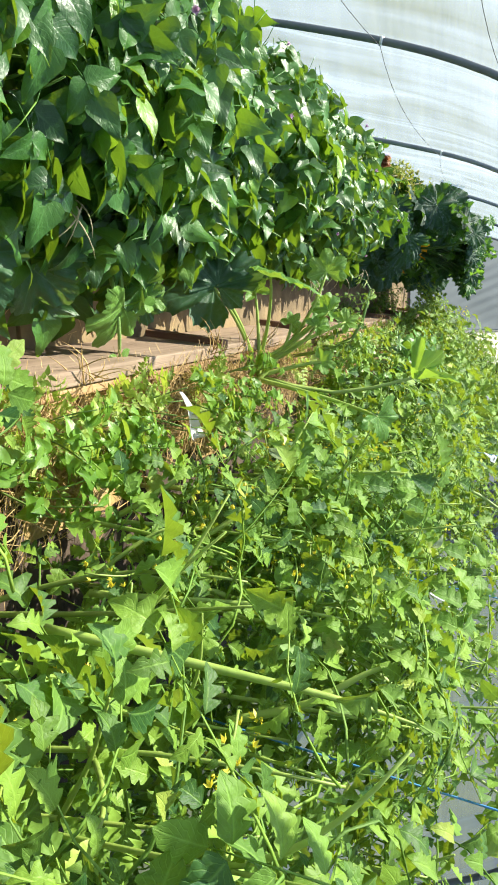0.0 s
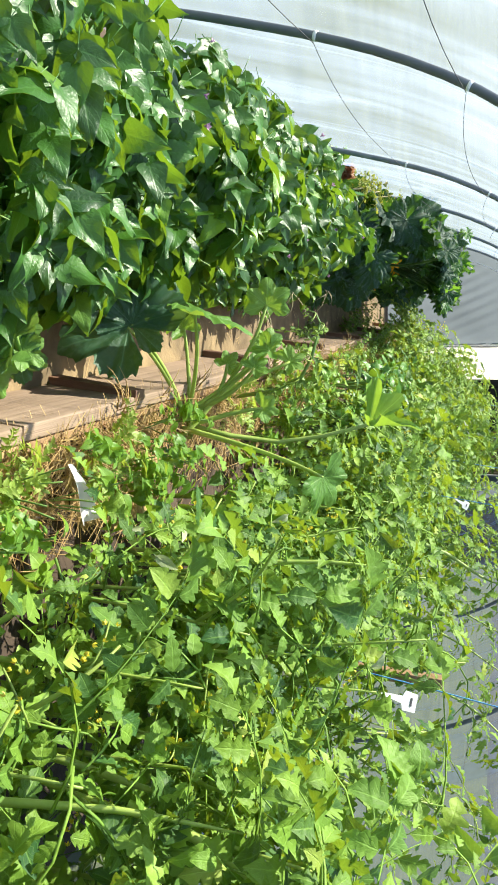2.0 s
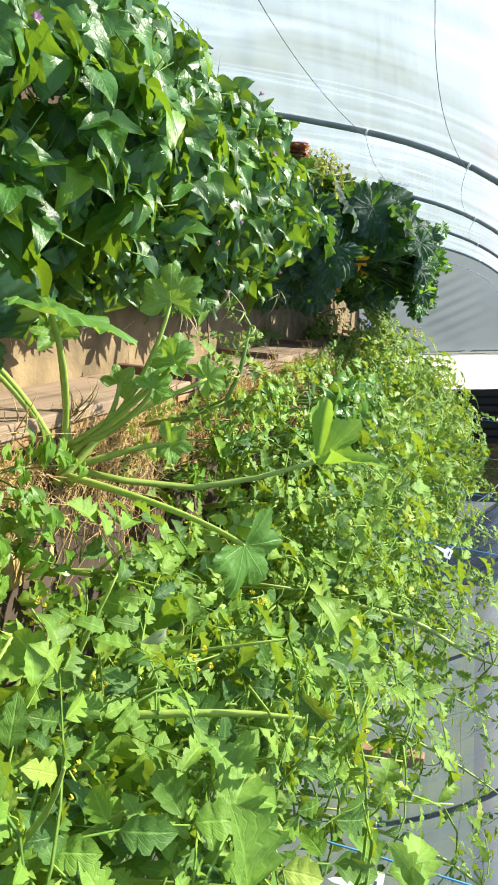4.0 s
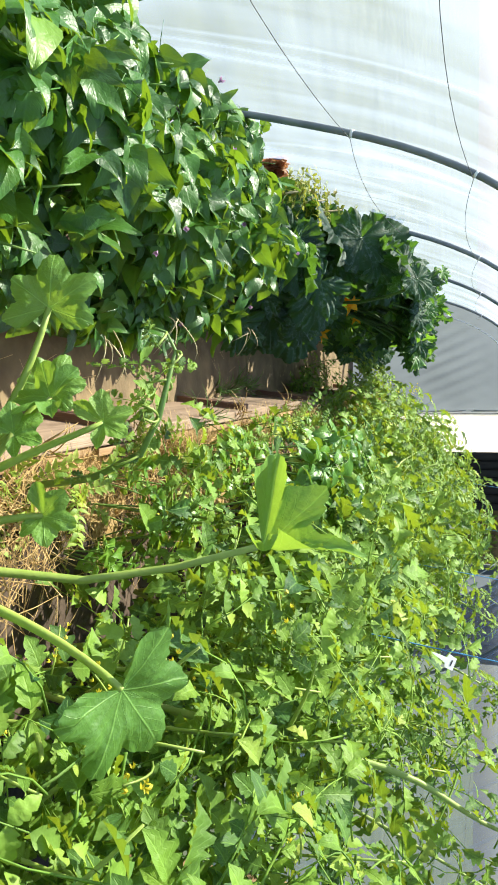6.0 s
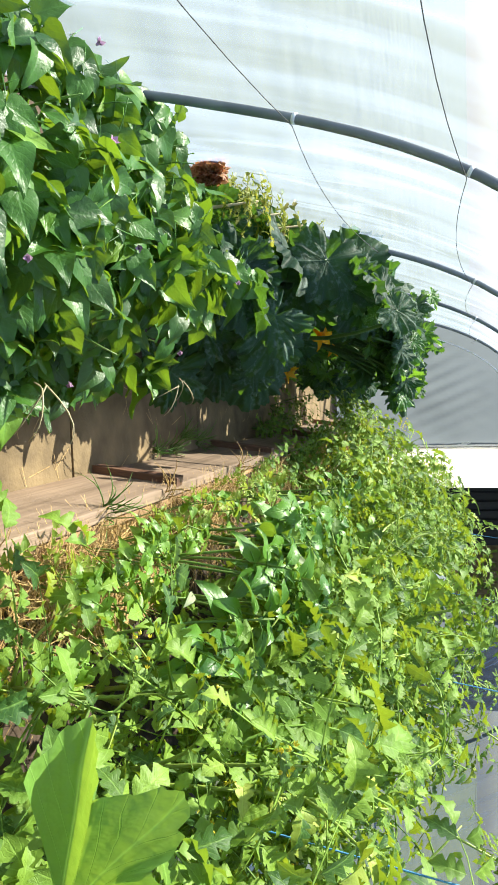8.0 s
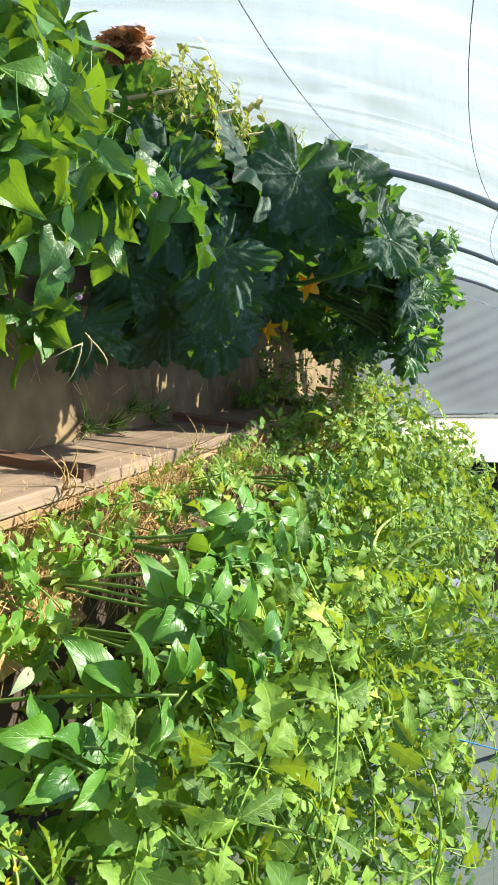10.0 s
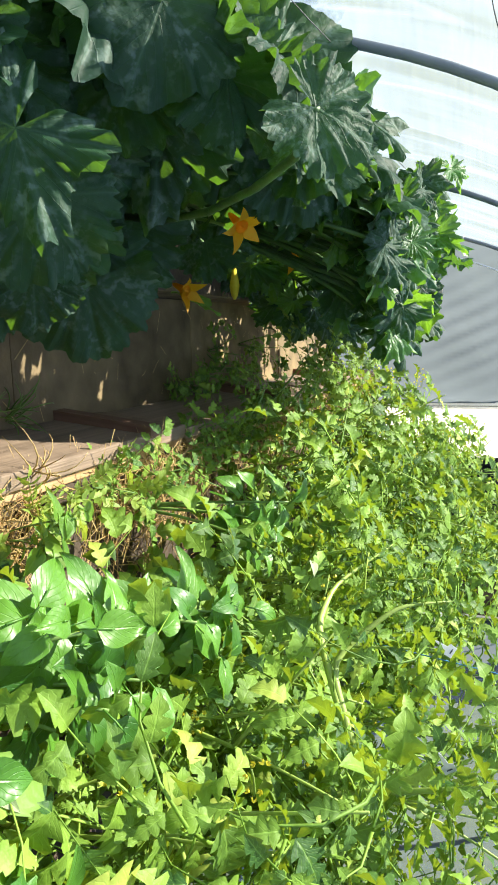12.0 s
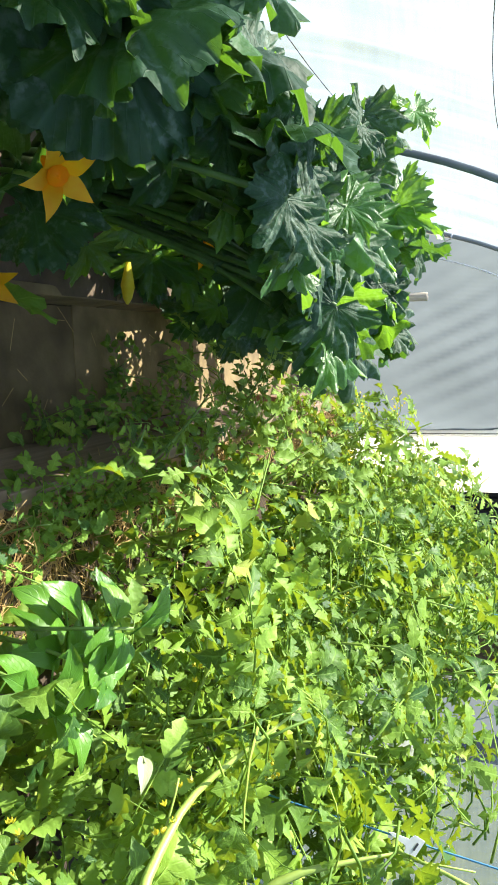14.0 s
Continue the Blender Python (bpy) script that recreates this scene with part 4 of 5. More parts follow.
# The far plants mix in leaves whose colour is painted as if sunlit.
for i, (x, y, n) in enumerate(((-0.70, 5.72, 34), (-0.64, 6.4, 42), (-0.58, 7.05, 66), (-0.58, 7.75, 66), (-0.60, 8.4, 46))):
    sp = squash_plant("dark green marrow plant with broad lobed leaves and orange flowers", (x, y, 0.13), dark_leaves(y - 0.36, y + 0.36, n, 300 + i), squash_dark if i < 2 else squash_dark[2:] + squash_lit_tone, MARROW_STALK, 310 + i)
    if i == 0:
        arch = [(-0.46, 6.35, 0.25), (-0.40, 6.20, 0.52), (-0.38, 6.02, 0.72), (-0.385, 5.86, 0.88), (-0.40, 5.72, 1.0), (-0.44, 5.62, 1.06)]
        part("stalk", tube_mesh("stalk", arch, [0.010, 0.0095, 0.009, 0.0085, 0.008, 0.007], MARROW_STALK, 8), sp, Matrix.Identity(4), "thick arching green stalk")
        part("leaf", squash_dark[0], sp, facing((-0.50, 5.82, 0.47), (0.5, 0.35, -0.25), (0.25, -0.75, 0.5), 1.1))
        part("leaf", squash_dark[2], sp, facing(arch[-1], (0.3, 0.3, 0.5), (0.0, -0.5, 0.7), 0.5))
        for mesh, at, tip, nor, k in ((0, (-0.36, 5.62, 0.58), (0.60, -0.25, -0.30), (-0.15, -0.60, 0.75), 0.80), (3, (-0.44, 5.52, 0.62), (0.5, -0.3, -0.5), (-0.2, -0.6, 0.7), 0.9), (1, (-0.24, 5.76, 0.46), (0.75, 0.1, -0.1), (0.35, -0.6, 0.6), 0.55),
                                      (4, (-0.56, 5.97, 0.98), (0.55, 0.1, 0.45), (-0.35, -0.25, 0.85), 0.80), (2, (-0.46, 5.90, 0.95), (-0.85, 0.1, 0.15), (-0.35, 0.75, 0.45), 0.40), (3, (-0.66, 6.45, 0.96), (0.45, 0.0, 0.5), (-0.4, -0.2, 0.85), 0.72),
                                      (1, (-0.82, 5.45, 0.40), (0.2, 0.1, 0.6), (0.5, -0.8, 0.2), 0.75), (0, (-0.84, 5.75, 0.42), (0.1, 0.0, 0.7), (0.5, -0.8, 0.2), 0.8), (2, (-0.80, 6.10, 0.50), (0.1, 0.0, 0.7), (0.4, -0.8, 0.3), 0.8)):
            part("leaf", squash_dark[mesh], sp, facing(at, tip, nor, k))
    if i == 4:
        for k in range(9):
            q = Vector((-0.20 + 0.05 * math.sin(5 * k), 8.15 + 0.09 * k, 0.28 + 0.05 * (k * 7 % 6)))
            part("leaf", squash_dark[k % 5], sp, facing(q, (0.8, -0.3, -0.15 + 0.1 * (k % 3)), (0.2, -0.6, 0.65), 0.62 + 0.05 * (k % 4)))
    if i == 1:
        part("flower", open_flower, sp, facing((-0.455, 6.59, 0.555), (0.62, -0.42, 0.70), (0, 0, 1), 1.0), "open orange trumpet flower")
        part("flower", half_flower, sp, facing((-0.275, 6.62, 0.355), (0.35, -0.30, 0.75), (0, 0, 1), 0.9), "half-open orange flower")
        part("flower_bud", shut_flower, sp, facing((-0.275, 6.50, 0.315), (0.85, -0.2, -0.1), (0, 0, 1), 1.0))
        part("leaf", squash_pale[1], sp, facing((-0.24, 6.74, 0.33), (0.30, 0.1, 0.85), (-0.85, -0.2, 0.3), (0.26, 0.62, 0.4)), "young bright green leaf")
        for q, e in (((-0.44, 6.60, 0.52), (-0.50, 6.72, 0.22)), ((-0.275, 6.62, 0.33), (-0.42, 6.75, 0.2))):
            part("flower_stalk", tube_mesh("flower_stalk", bend_path(e, q, -0.02, 0.015, 6, random.Random(4)), 0.0052, STEM, 6), sp, Matrix.Identity(4))
    if i == 2:
        for q in ((-0.62, 7.40, 0.74), (-0.60, 7.28, 0.68), (-0.56, 7.55, 0.80)):
            part("leaf", squash_dark[1], sp, facing(q, (0.8, 0.05, 0.1), (-0.45, 0.3, 0.8), 1.0))
        part("flower", half_flower, sp, facing((-0.45, 7.50, 0.46), (0.75, -0.5, 0.25), (0, 0, 1), 0.9), "half-open orange flower")
        part("flower_bud", shut_flower, sp, facing((-0.53, 7.82, 0.44), (0.35, -0.3, 0.75), (0, 0, 1), 1.2))
        part("flower_bud", shut_flower, sp, facing((-0.36, 7.46, 0.215), (0.8, -0.3, 0.1), (0, 0, 1), 1.3))

# The young marrow on the plank side of the tomato bed.
courgette = squash_plant("young green courgette plant with pale stalks leaning over the path", (0.31, 3.06, 0.30), [
    ((-0.048, 3.08, 0.315), (-0.55, 0.1, -0.3), (-0.5, -0.7, 0.3), 0.40),
    ((-0.126, 3.20, 0.60), (-0.90, 0.1, 0.02), (-0.2, -0.85, 0.35), 0.50),
    ((0.091, 3.262, 0.669), (-0.4, 0.2, 0.7), (-0.5, -0.7, 0.4), 0.36),
    ((0.02, 3.22, 0.58), (-0.7, 0.25, 0.35), (-0.35, -0.6, 0.6), 0.34),
    ((0.10, 3.10, 0.58), (-0.45, 0.3, 0.55), (-0.5, -0.6, 0.5), 0.30),
    ((0.453, 2.91, 0.876), (0.55, 0.25, 0.20), (-0.25, -0.70, 0.60), 0.62),
    ((0.09, 3.16, 0.45), (-0.5, 0.2, 0.5), (0.2, -0.8, 0.4), 0.30),
    ((0.26, 3.18, 0.58), (0.15, 0.0, 0.8), (-0.3, -0.8, 0.3), 0.34),
], squash_pale, VINE, 330)
for mesh, at, tip, nor, k in ((squash_mid[0], (-0.065, 2.72, 0.275), (-0.42, -0.10, -0.55), (-0.45, -0.80, 0.30), 1.05), (squash_mid[1], (-0.075, 2.73, 0.285), (-0.60, 0.05, 0.18), (-0.2, -0.75, 0.5), 0.62),
                              (squash_pale[0], (-0.10, 2.80, 0.48), (0.16, 0.22, 0.80), (-0.95, -0.10, 0.22), (0.70, 0.95, 0.8)), (squash_pale[2], (0.04, 3.16, 0.62), (-0.1, -0.1, -0.7), (-0.6, -0.6, 0.3), 0.45)):
    part("leaf", mesh, courgette, facing(at, tip, nor, k))
    part("stalk", tube_mesh("stalk", bend_path((0.29, 3.04, 0.32), at, -0.03, 0.015, 9, random.Random(8)), [0.010, 0.0095, 0.009, 0.0085, 0.008, 0.0075, 0.007, 0.0065, 0.006, 0.005], VINE, 8), courgette, Matrix.Identity(4))
folded_leaf = squash_blade(0.21, 15, SQUASH_PALE, 5, 0.50, 0.03, 0.10, 1.8, 0.06, 0.012, 0.05, 1.0, 1.3)
part("leaf", folded_leaf, courgette, facing((0.347, 3.396, 0.945), (0.04, 0.12, 0.75), (-0.80, -0.50, 0.35), (0.66, 0.90, 0.66)), "large leaf folded along its midrib")
part("stalk", tube_mesh("stalk", [(0.31, 3.06, 0.32), (0.36, 3.14, 0.46), (0.40, 3.25, 0.62), (0.385, 3.33, 0.78), (0.347, 3.396, 0.945)], [0.011, 0.010, 0.009, 0.0085, 0.007], VINE, 8), courgette, Matrix.Identity(4))

# Tomatoes.
TOM_TOP = ((0.2, 0.48), (0.35, 0.72), (0.5, 0.96), (0.7, 1.18), (0.9, 1.31), (1.2, 1.36), (1.4, 1.2))
tomato_meshes = [tomato_leaf(s, None, 0.066 + 0.004 * (s % 3), 0.54 + 0.03 * (s % 3), 0.46 + 0.08 * (s % 3), 4) for s in range(7)]
broad_meshes = [tomato_leaf(s + 50, BROAD, 0.068 + 0.005 * (s % 3), 0.60 + 0.04 * (s % 2), 0.14 + 0.06 * (s % 3), 3 + s % 2, 0.030) for s in range(6)]
fine_meshes = [tomato_leaf(s + 80, None, 0.062, 0.48, 0.35, 4, 0.025) for s in range(4)]
truss_meshes = []
for s in range(3):
    rng = random.Random(s + 7)
    ch = [tube_data(bend_path((0, 0, 0), (0, 0.09, -0.02), -0.01, 0.01, 5, rng), 0.0018, 4)]
    V, F, U = join(ch)
    idx = [0] * len(F)
    for k in range(7):
        f = []
        for q in range(5):
            f.append(moved(blade(0.0095, 0.0042, lance, 2, 2, 0.2, 0.5, 0.0, q), pose(0, 0, 0, 0, 72 * q, 0) @ pose(0, 0, 0, 55, 0, 0)))
        fv, ff, fu = join(f)
        m = Matrix.Translation((rng.uniform(-0.025, 0.025), 0.02 + 0.012 * k, rng.uniform(-0.02, 0.015))) @ pose(0, 0, 0, rng.uniform(-70, 40), 0, rng.uniform(-90, 90))
        o = len(V)
        V += [m @ v for v in fv]
        F += [tuple(i + o for i in q) for q in ff]
        idx += [1] * len(ff)
    truss_meshes.append(mesh_of("flower_truss", V, F, [VINE, YELLOW], index=idx))


def inner_leaf(seed):
    """A small plain divided leaf for the shaded inside of a plant."""
    rng = random.Random(seed)
    ch = [tube_data([(0, 0, 0), (0, 0.08, 0.012), (0, 0.16, 0.0)], 0.0018, 3)]
    for y0, ang, k in ((0.16, 0, 1.1), (0.12, 62, 1.0), (0.12, -62, 1.0), (0.06, 66, 0.9), (0.06, -66, 0.9)):
        ch.append(moved(lobed(0.070 * k, 0.040 * k, 0.3, rng.random(), 0.25, rng.uniform(0.3, 1.2), 0.15), pose(0, y0, 0, rng.uniform(-25, 5), rng.uniform(-20, 20), ang)))
    return join(ch)[:2]


inner_leaves = [inner_leaf(s) for s in range(4)]


def tomato_plant(px, py, top, n, seed, front=False):
    rng = random.Random(seed)
    ob = thing("tomato_plant", "bushy green tomato plant with small yellow flowers", "tomato plant", "tomato plants in the bed", at=(px, py, 0.28))
    stems = []
    large = 1.0 + 0.14 * min(1.0, max(0.0, py - 3.6))
    for k in range(2 if front else 3):
        lean = Vector((rng.uniform(-0.16, 0.10), rng.uniform(-0.16, 0.16), top - 0.06 - 0.12 * k))
        a = Vector((px, py, 0.27))
        b = Vector((px + lean.x, py + lean.y, lean.z))
        pts = bend_path(a, b, 0.0, 0.05, 9, rng)
        stems.append(pts)
        me = tube_mesh("stem", pts, [0.0078 - 0.0006 * i for i in range(10)], VINE, 6)
        part("stem", me, ob, Matrix.Identity(4))
    for k in range(n):
        pts = stems[k % len(stems)]
        s = 1 - (rng.random() ** 1.35 * 0.85 if k >= 3 * len(stems) else 0.04 * rng.random())
        i = min(8, int(s * 9))
        at = pts[i].lerp(pts[i + 1], s * 9 - i)
        az = rng.uniform(0, 2 * math.pi)
        d = Vector((math.cos(az), math.sin(az), 0)) + Vector((-0.35, -0.15, 0))
        at = at + d.normalized() * rng.uniform(0.0, 0.09)
        tip = d.normalized() + Vector((0, 0, rng.uniform(-0.7, 0.55)))
        nor = Vector((-0.35, -0.05, 0.9)) + d * 0.3 + jit(rng, 0.6)
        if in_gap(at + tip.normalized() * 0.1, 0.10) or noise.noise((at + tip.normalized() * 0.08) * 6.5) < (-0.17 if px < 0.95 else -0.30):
            continue
        kind = broad_meshes if rng.random() < 0.65 - 0.65 * max(0.0, min(1.0, (py - 3.0) / 1.2)) else tomato_meshes
        if px > 0.95 and s > 0.8 and k % 2:
            kind = fine_meshes
        part("leaf", rng.choice(kind), ob, facing(at, tip, nor, rng.uniform(0.68, 1.08) * large if px < 0.95 else rng.uniform(0.80, 1.22) * large))
    for k in range(3):
        pts = stems[k % len(stems)]
        a = pts[rng.randint(3, 7)]
        az = rng.uniform(2.2, 5.0)
        e = a + Vector((math.cos(az) * 0.7, math.sin(az) * 0.7, rng.uniform(0.2, 1.0))).normalized() * rng.uniform(0.18, 0.34)
        part("side_shoot", tube_mesh("side_shoot", bend_path(a, e, rng.uniform(-0.03, 0.02), 0.03, 6, rng), [0.0052, 0.005, 0.0046, 0.0042, 0.0036, 0.003, 0.002], VINE, 5), ob, Matrix.Identity(4))
    inner = []
    for k in range(0 if front else 18):
        at = Vector((px + rng.uniform(-0.20, 0.20), py + rng.uniform(-0.24, 0.24), rng.uniform(0.40, top - 0.28)))
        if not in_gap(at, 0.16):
            inner.append(moved(rng.choice(inner_leaves), facing(at, jit(rng, 1.0) + Vector((-0.3, -0.2, 0)), Vector((-0.3, -0.5, 0.7)) + jit(rng, 0.5), rng.uniform(0.65, 1.0))))
    if inner:
        V, F, U = join(inner)
        part("inner_foliage", mesh_of("inner_foliage", V, F, TOMATO, [(0.5, 0.5)] * len(V)), ob, Matrix.Identity(4))
    for k in range(rng.randint(2, 5)):
        pts = rng.choice(stems)
        at = pts[rng.randint(4, 8)]
        az = rng.uniform(2.0, 5.2)
        d = Vector((math.cos(az), math.sin(az), rng.uniform(-0.3, 0.5)))
        part("flower_truss", rng.choice(truss_meshes), ob, facing(at + d * 0.08, d, (0, 0, 1), rng.uniform(0.8, 1.3)))
    return ob


def r_skip(y):
    """Gaps in the front row where the peppers stand."""
    return 4.3 < y < 7.0


seed = 500
for i in range(23):
    y = 0.42 + 0.42 * i
    seed += 3
    for x, n, fr in ((0.40, 22, True), (0.72, 50, False), (1.08, 58, False)):
        if fr and (3.0 < y < 3.8 or r_skip(y)):
            continue
        r = random.Random(seed + int(x * 100))
        px = x + r.uniform(-0.06, 0.06) + (0.13 if fr and 1.0 < y < 6.8 else 0.0) + (0.06 if fr and 1.0 < y < 2.9 else 0.0)
        tomato_plant(px, y + r.uniform(-0.1, 0.1), interp(px, TOM_TOP) + 0.15 * max(0.0, min(1.0, (3.2 - y) / 1.5)) * (0 if fr else 1) + r.uniform(-0.06, 0.06), n, seed + int(x * 10), fr)

# Peppers.
def egg(s):
    return max(0.02, math.sin(math.pi * s ** 0.70) ** 0.85 * (1 - 0.18 * s))


pepper_meshes = [single_leaf("leaf", 0.110, 0.070, egg, PEPPER, s, 1.2, 0.42, 0.030, 0.10) for s in range(7)]


def pepper_plant(px, py, h, n, seed):
    """Forked stems whose leaves hang in whorls round each fork's end."""
    rng = random.Random(seed)
    ob = thing("pepper_plant", "glossy green pepper plant with pointed leaves", "pepper plant", "pepper plants", at=(px, py, 0.28))
    tips = []
    for k in range(4):
        t = Vector((px + rng.uniform(-0.07, 0.10), py + rng.uniform(-0.12, 0.12), h - rng.uniform(0, 0.10)))
        part("stem", tube_mesh("stem", bend_path((px, py, 0.27), t, 0, 0.03, 6, rng), [0.006, 0.0055, 0.005, 0.0045, 0.004, 0.0035, 0.003], STEM, 5), ob, Matrix.Identity(4))
        tips.append(t)
    for k in range(n):
        t = tips[k % 4]
        low = (k // 4) / (n / 4)
        at = t + Vector((0, 0, -0.14 * low)) + jit(rng, 0.014)
        az = 2.4 * k + rng.uniform(-0.4, 0.4)
        d = Vector((math.cos(az) - 0.15, math.sin(az) - 0.15, 0.75 - 1.2 * low + rng.uniform(-0.2, 0.2)))
        part("leaf", rng.choice(pepper_meshes), ob, facing(at + d.normalized() * 0.02, d, Vector((-0.3, -0.15, 1)) + jit(rng, 0.3), rng.uniform(0.8, 1.15) * (0.75 + 0.35 * low)))


for i, (x, y, h) in enumerate(((0.53, 4.62, 0.82), (0.38, 5.02, 0.84), (0.34, 5.32, 0.82), (0.47, 5.83, 0.88), (0.36, 6.40, 0.75), (0.52, 5.10, 0.90), (0.42, 5.50, 0.78))):
    pepper_plant(x, y, h, 34, 700 + i)

# Basil and other small herbs in the straw along the plank.
basil_meshes = [single_leaf("leaf", 0.052, 0.034, ovate, BASIL, s, 0.8, 0.5, 0.012, 0.06) for s in range(4)]


def basil_plant(px, py, seed, n=24):
    rng = random.Random(seed)
    ob = thing("basil_plant", "small light-green basil plant in the straw", "basil plant", "basil plants", at=(px, py, 0.28))
    ch = []
    for k in range(4):
        t = Vector((px + rng.uniform(-0.07, 0.07), py + rng.uniform(-0.08, 0.08), 0.42 + rng.uniform(0, 0.10)))
        ch.append(tube_data(bend_path((px, py, 0.27), t, 0, 0.01, 4, rng), 0.0025, 4))
        for q in range(n // 4):
            az = rng.uniform(0, 6.3)
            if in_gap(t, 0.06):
                continue
            part("leaf", rng.choice(basil_meshes), ob, facing(t + Vector((0, 0, -0.02 * (q % 3))) + jit(rng, 0.02), (math.cos(az), math.sin(az), rng.uniform(-0.5, 0.4)), Vector((0, 0, 1)) + jit(rng, 0.5), rng.uniform(0.65, 1.2)))
    V, F, U = join(ch)
    part("stem", mesh_of("stem", V, F, STEM), ob, Matrix.Identity(4))


for i, (x, y) in enumerate(((0.36, 1.3), (0.37, 1.75), (0.38, 2.15), (0.37, 2.5), (0.26, 4.6), (0.33, 4.95), (0.26, 5.1), (0.25, 0.85), (0.27, 2.8), (0.30, 3.9), (0.27, 1.15), (0.29, 1.5), (0.30, 1.95), (0.29, 2.3), (0.30, 2.65), (0.28, 4.35), (0.29, 4.75), (0.28, 5.35), (0.30, 5.8), (0.40, 1.9), (0.43, 1.68), (0.44, 1.42), (0.36, 1.55), (0.42, 2.6), (0.34, 1.72), (0.31, 4.70), (0.40, 4.58), (0.43, 4.78), (0.37, 4.48), (0.49, 4.88), (0.44, 4.12), (0.48, 3.90), (0.42, 4.28), (0.41, 2.72), (0.46, 3.70), (0.36, 3.86))):
    basil_plant(x, y, 800 + i)

# Straw over the front of the bed.
rng = random.Random(9)
# The mat stops near y 6.5; dark soil beyond stands in for shade.
mat_v = [(0.214 + 0.04 * i, -0.6 + 0.04 * j, 0.262 + 0.022 * noise.noise(Vector((i * 0.9, j * 0.7, 2.0))) + 0.02 * math.sin(0.24 * j)) for j in range(178) for i in range(10)]
ch = [([Vector(v) for v in mat_v], [(10 * j + i, 10 * j + i + 1, 10 * j + i + 11, 10 * j + i + 10) for j in range(177) for i in range(9)])]
for k in range(13000):
    x = 0.222 + abs(rng.gauss(0, 0.14))
    y = rng.uniform(-0.6, 10.0)
    # Strands thinned past y 6.5, so bare soil imitates the hedge's shade.
    if x > 0.9 or (y > 6.5 and rng.random() < 0.6):
        continue
    z = 0.29 + rng.uniform(0, 0.07) + 0.03 * math.sin(6 * y) - 0.03
    d = Vector((rng.uniform(-1, 1), rng.uniform(-1, 1), rng.uniform(-0.35, 0.35))).normalized() * rng.uniform(0.05, 0.13)
    m = Vector((x, y, z))
    w = d.cross(Vector((0, 0, 1))).normalized() * 0.0013
    b = Vector((0, 0, rng.uniform(0, 0.02)))
    ch.append(([m - d - w, m - d + w, m + w + b, m - w + b, m + d + w * 0.5, m + d - w * 0.5, m + b + Vector((0, 0, 0.002))], [(0, 1, 2, 6), (0, 6, 3), (3, 6, 5), (6, 2, 4, 5)]))
V, F, U = join(ch)
thing("straw_mulch", "loose golden straw mulch over the bed's edge", "straw", kind="stuff", data=mesh_of("straw_mulch", V, F, STRAW, smooth=False))

ch = []
for k in range(220):
    m = Vector((rng.uniform(-0.27, 0.12), rng.uniform(0.3, 9.5), 0.012))
    d = Vector((rng.uniform(-1, 1), rng.uniform(-1, 1), rng.uniform(0, 0.12))).normalized() * rng.uniform(0.015, 0.06)
    w = d.cross(Vector((0, 0, 1))).normalized() * 0.0009
    ch.append(([m - d - w, m - d + w, m + d + w, m + d - w], [(0, 1, 2, 3)]))
V, F, U = join(ch)
thing("straw_litter", "scattered straw ends lying on the path", "straw", kind="stuff", data=mesh_of("straw_litter", V, F, STRAW, smooth=False))

# Stake at the far end of the left bed.
stake = thing("stake", "grey round wooden stake standing beside the marrows", "stake", at=(-0.40, 9.8, 0.1))
part("pole", tube_mesh("pole", [(-0.40, 9.8, 0.05), (-0.40, 9.8, 0.4), (-0.395, 9.8, 0.805), (-0.395, 9.8, 0.81)], [0.026, 0.025, 0.025, 0.022], STAKE_WOOD, 10), stake, Matrix.Identity(4))

# A marrow at the near end, whose leaves hang over the path.
near_marrow = squash_plant("shaded marrow plant whose leaves hang over the path", (-0.36, 1.92, 0.13), [
    ((-0.10, 1.62, 0.24), (0.7, 0.1, -0.3), (0.1, -0.5, 0.8), 0.70),
    ((-0.12, 1.36, 0.24), (0.7, -0.2, -0.2), (0, -0.4, 0.9), 0.75),
    ((-0.14, 1.08, 0.26), (0.6, -0.1, -0.2), (0, -0.4, 0.9), 0.80),
    ((-0.22, 1.76, 0.20), (0.7, 0.1, -0.1), (0, -0.6, 0.8), 0.60),
    ((-0.26, 2.30, 0.24), (0.6, 0.2, -0.1), (0, -0.6, 0.8), 0.50),
], squash_mid, STEM, 340)
for mesh, at, tip, nor, k in ((squash_pale[0], (0.0, 1.985, 0.285), (0.80, -0.10, -0.42), (0.30, -0.22, 0.85), 0.72), (squash_pale[2], (-0.075, 2.11, 0.275), (0.35, 0.0, 0.25), (-0.3, -0.6, 0.7), 0.42), (squash_pale[1], (-0.03, 2.09, 0.31), (0.3, 0.15, 0.5), (-0.5, -0.6, 0.5), 0.34),
                              (squash_mid[1], (-0.02, 2.10, 0.29), (0.6, 0.05, 0.1), (0.1, -0.8, 0.5), 0.40), (squash_mid[0], (-0.06, 2.06, 0.31), (-0.2, 0.1, -0.6), (-0.3, -0.9, 0.2), 0.50), (squash_pale[0], (0.15, 2.0, 0.255), (0.5, 0.1, 0.1), (-0.1, -0.5, 0.8), 0.24)):
    part("leaf", mesh, near_marrow, facing(at, tip, nor, k))
    part("stalk", tube_mesh("stalk", bend_path((-0.34, 1.95, 0.16), at, -0.05, 0.02, 8, random.Random(3)), [0.009, 0.009, 0.0085, 0.008, 0.0075, 0.007, 0.0065, 0.006, 0.005], STEM, 7), near_marrow, Matrix.Identity(4))

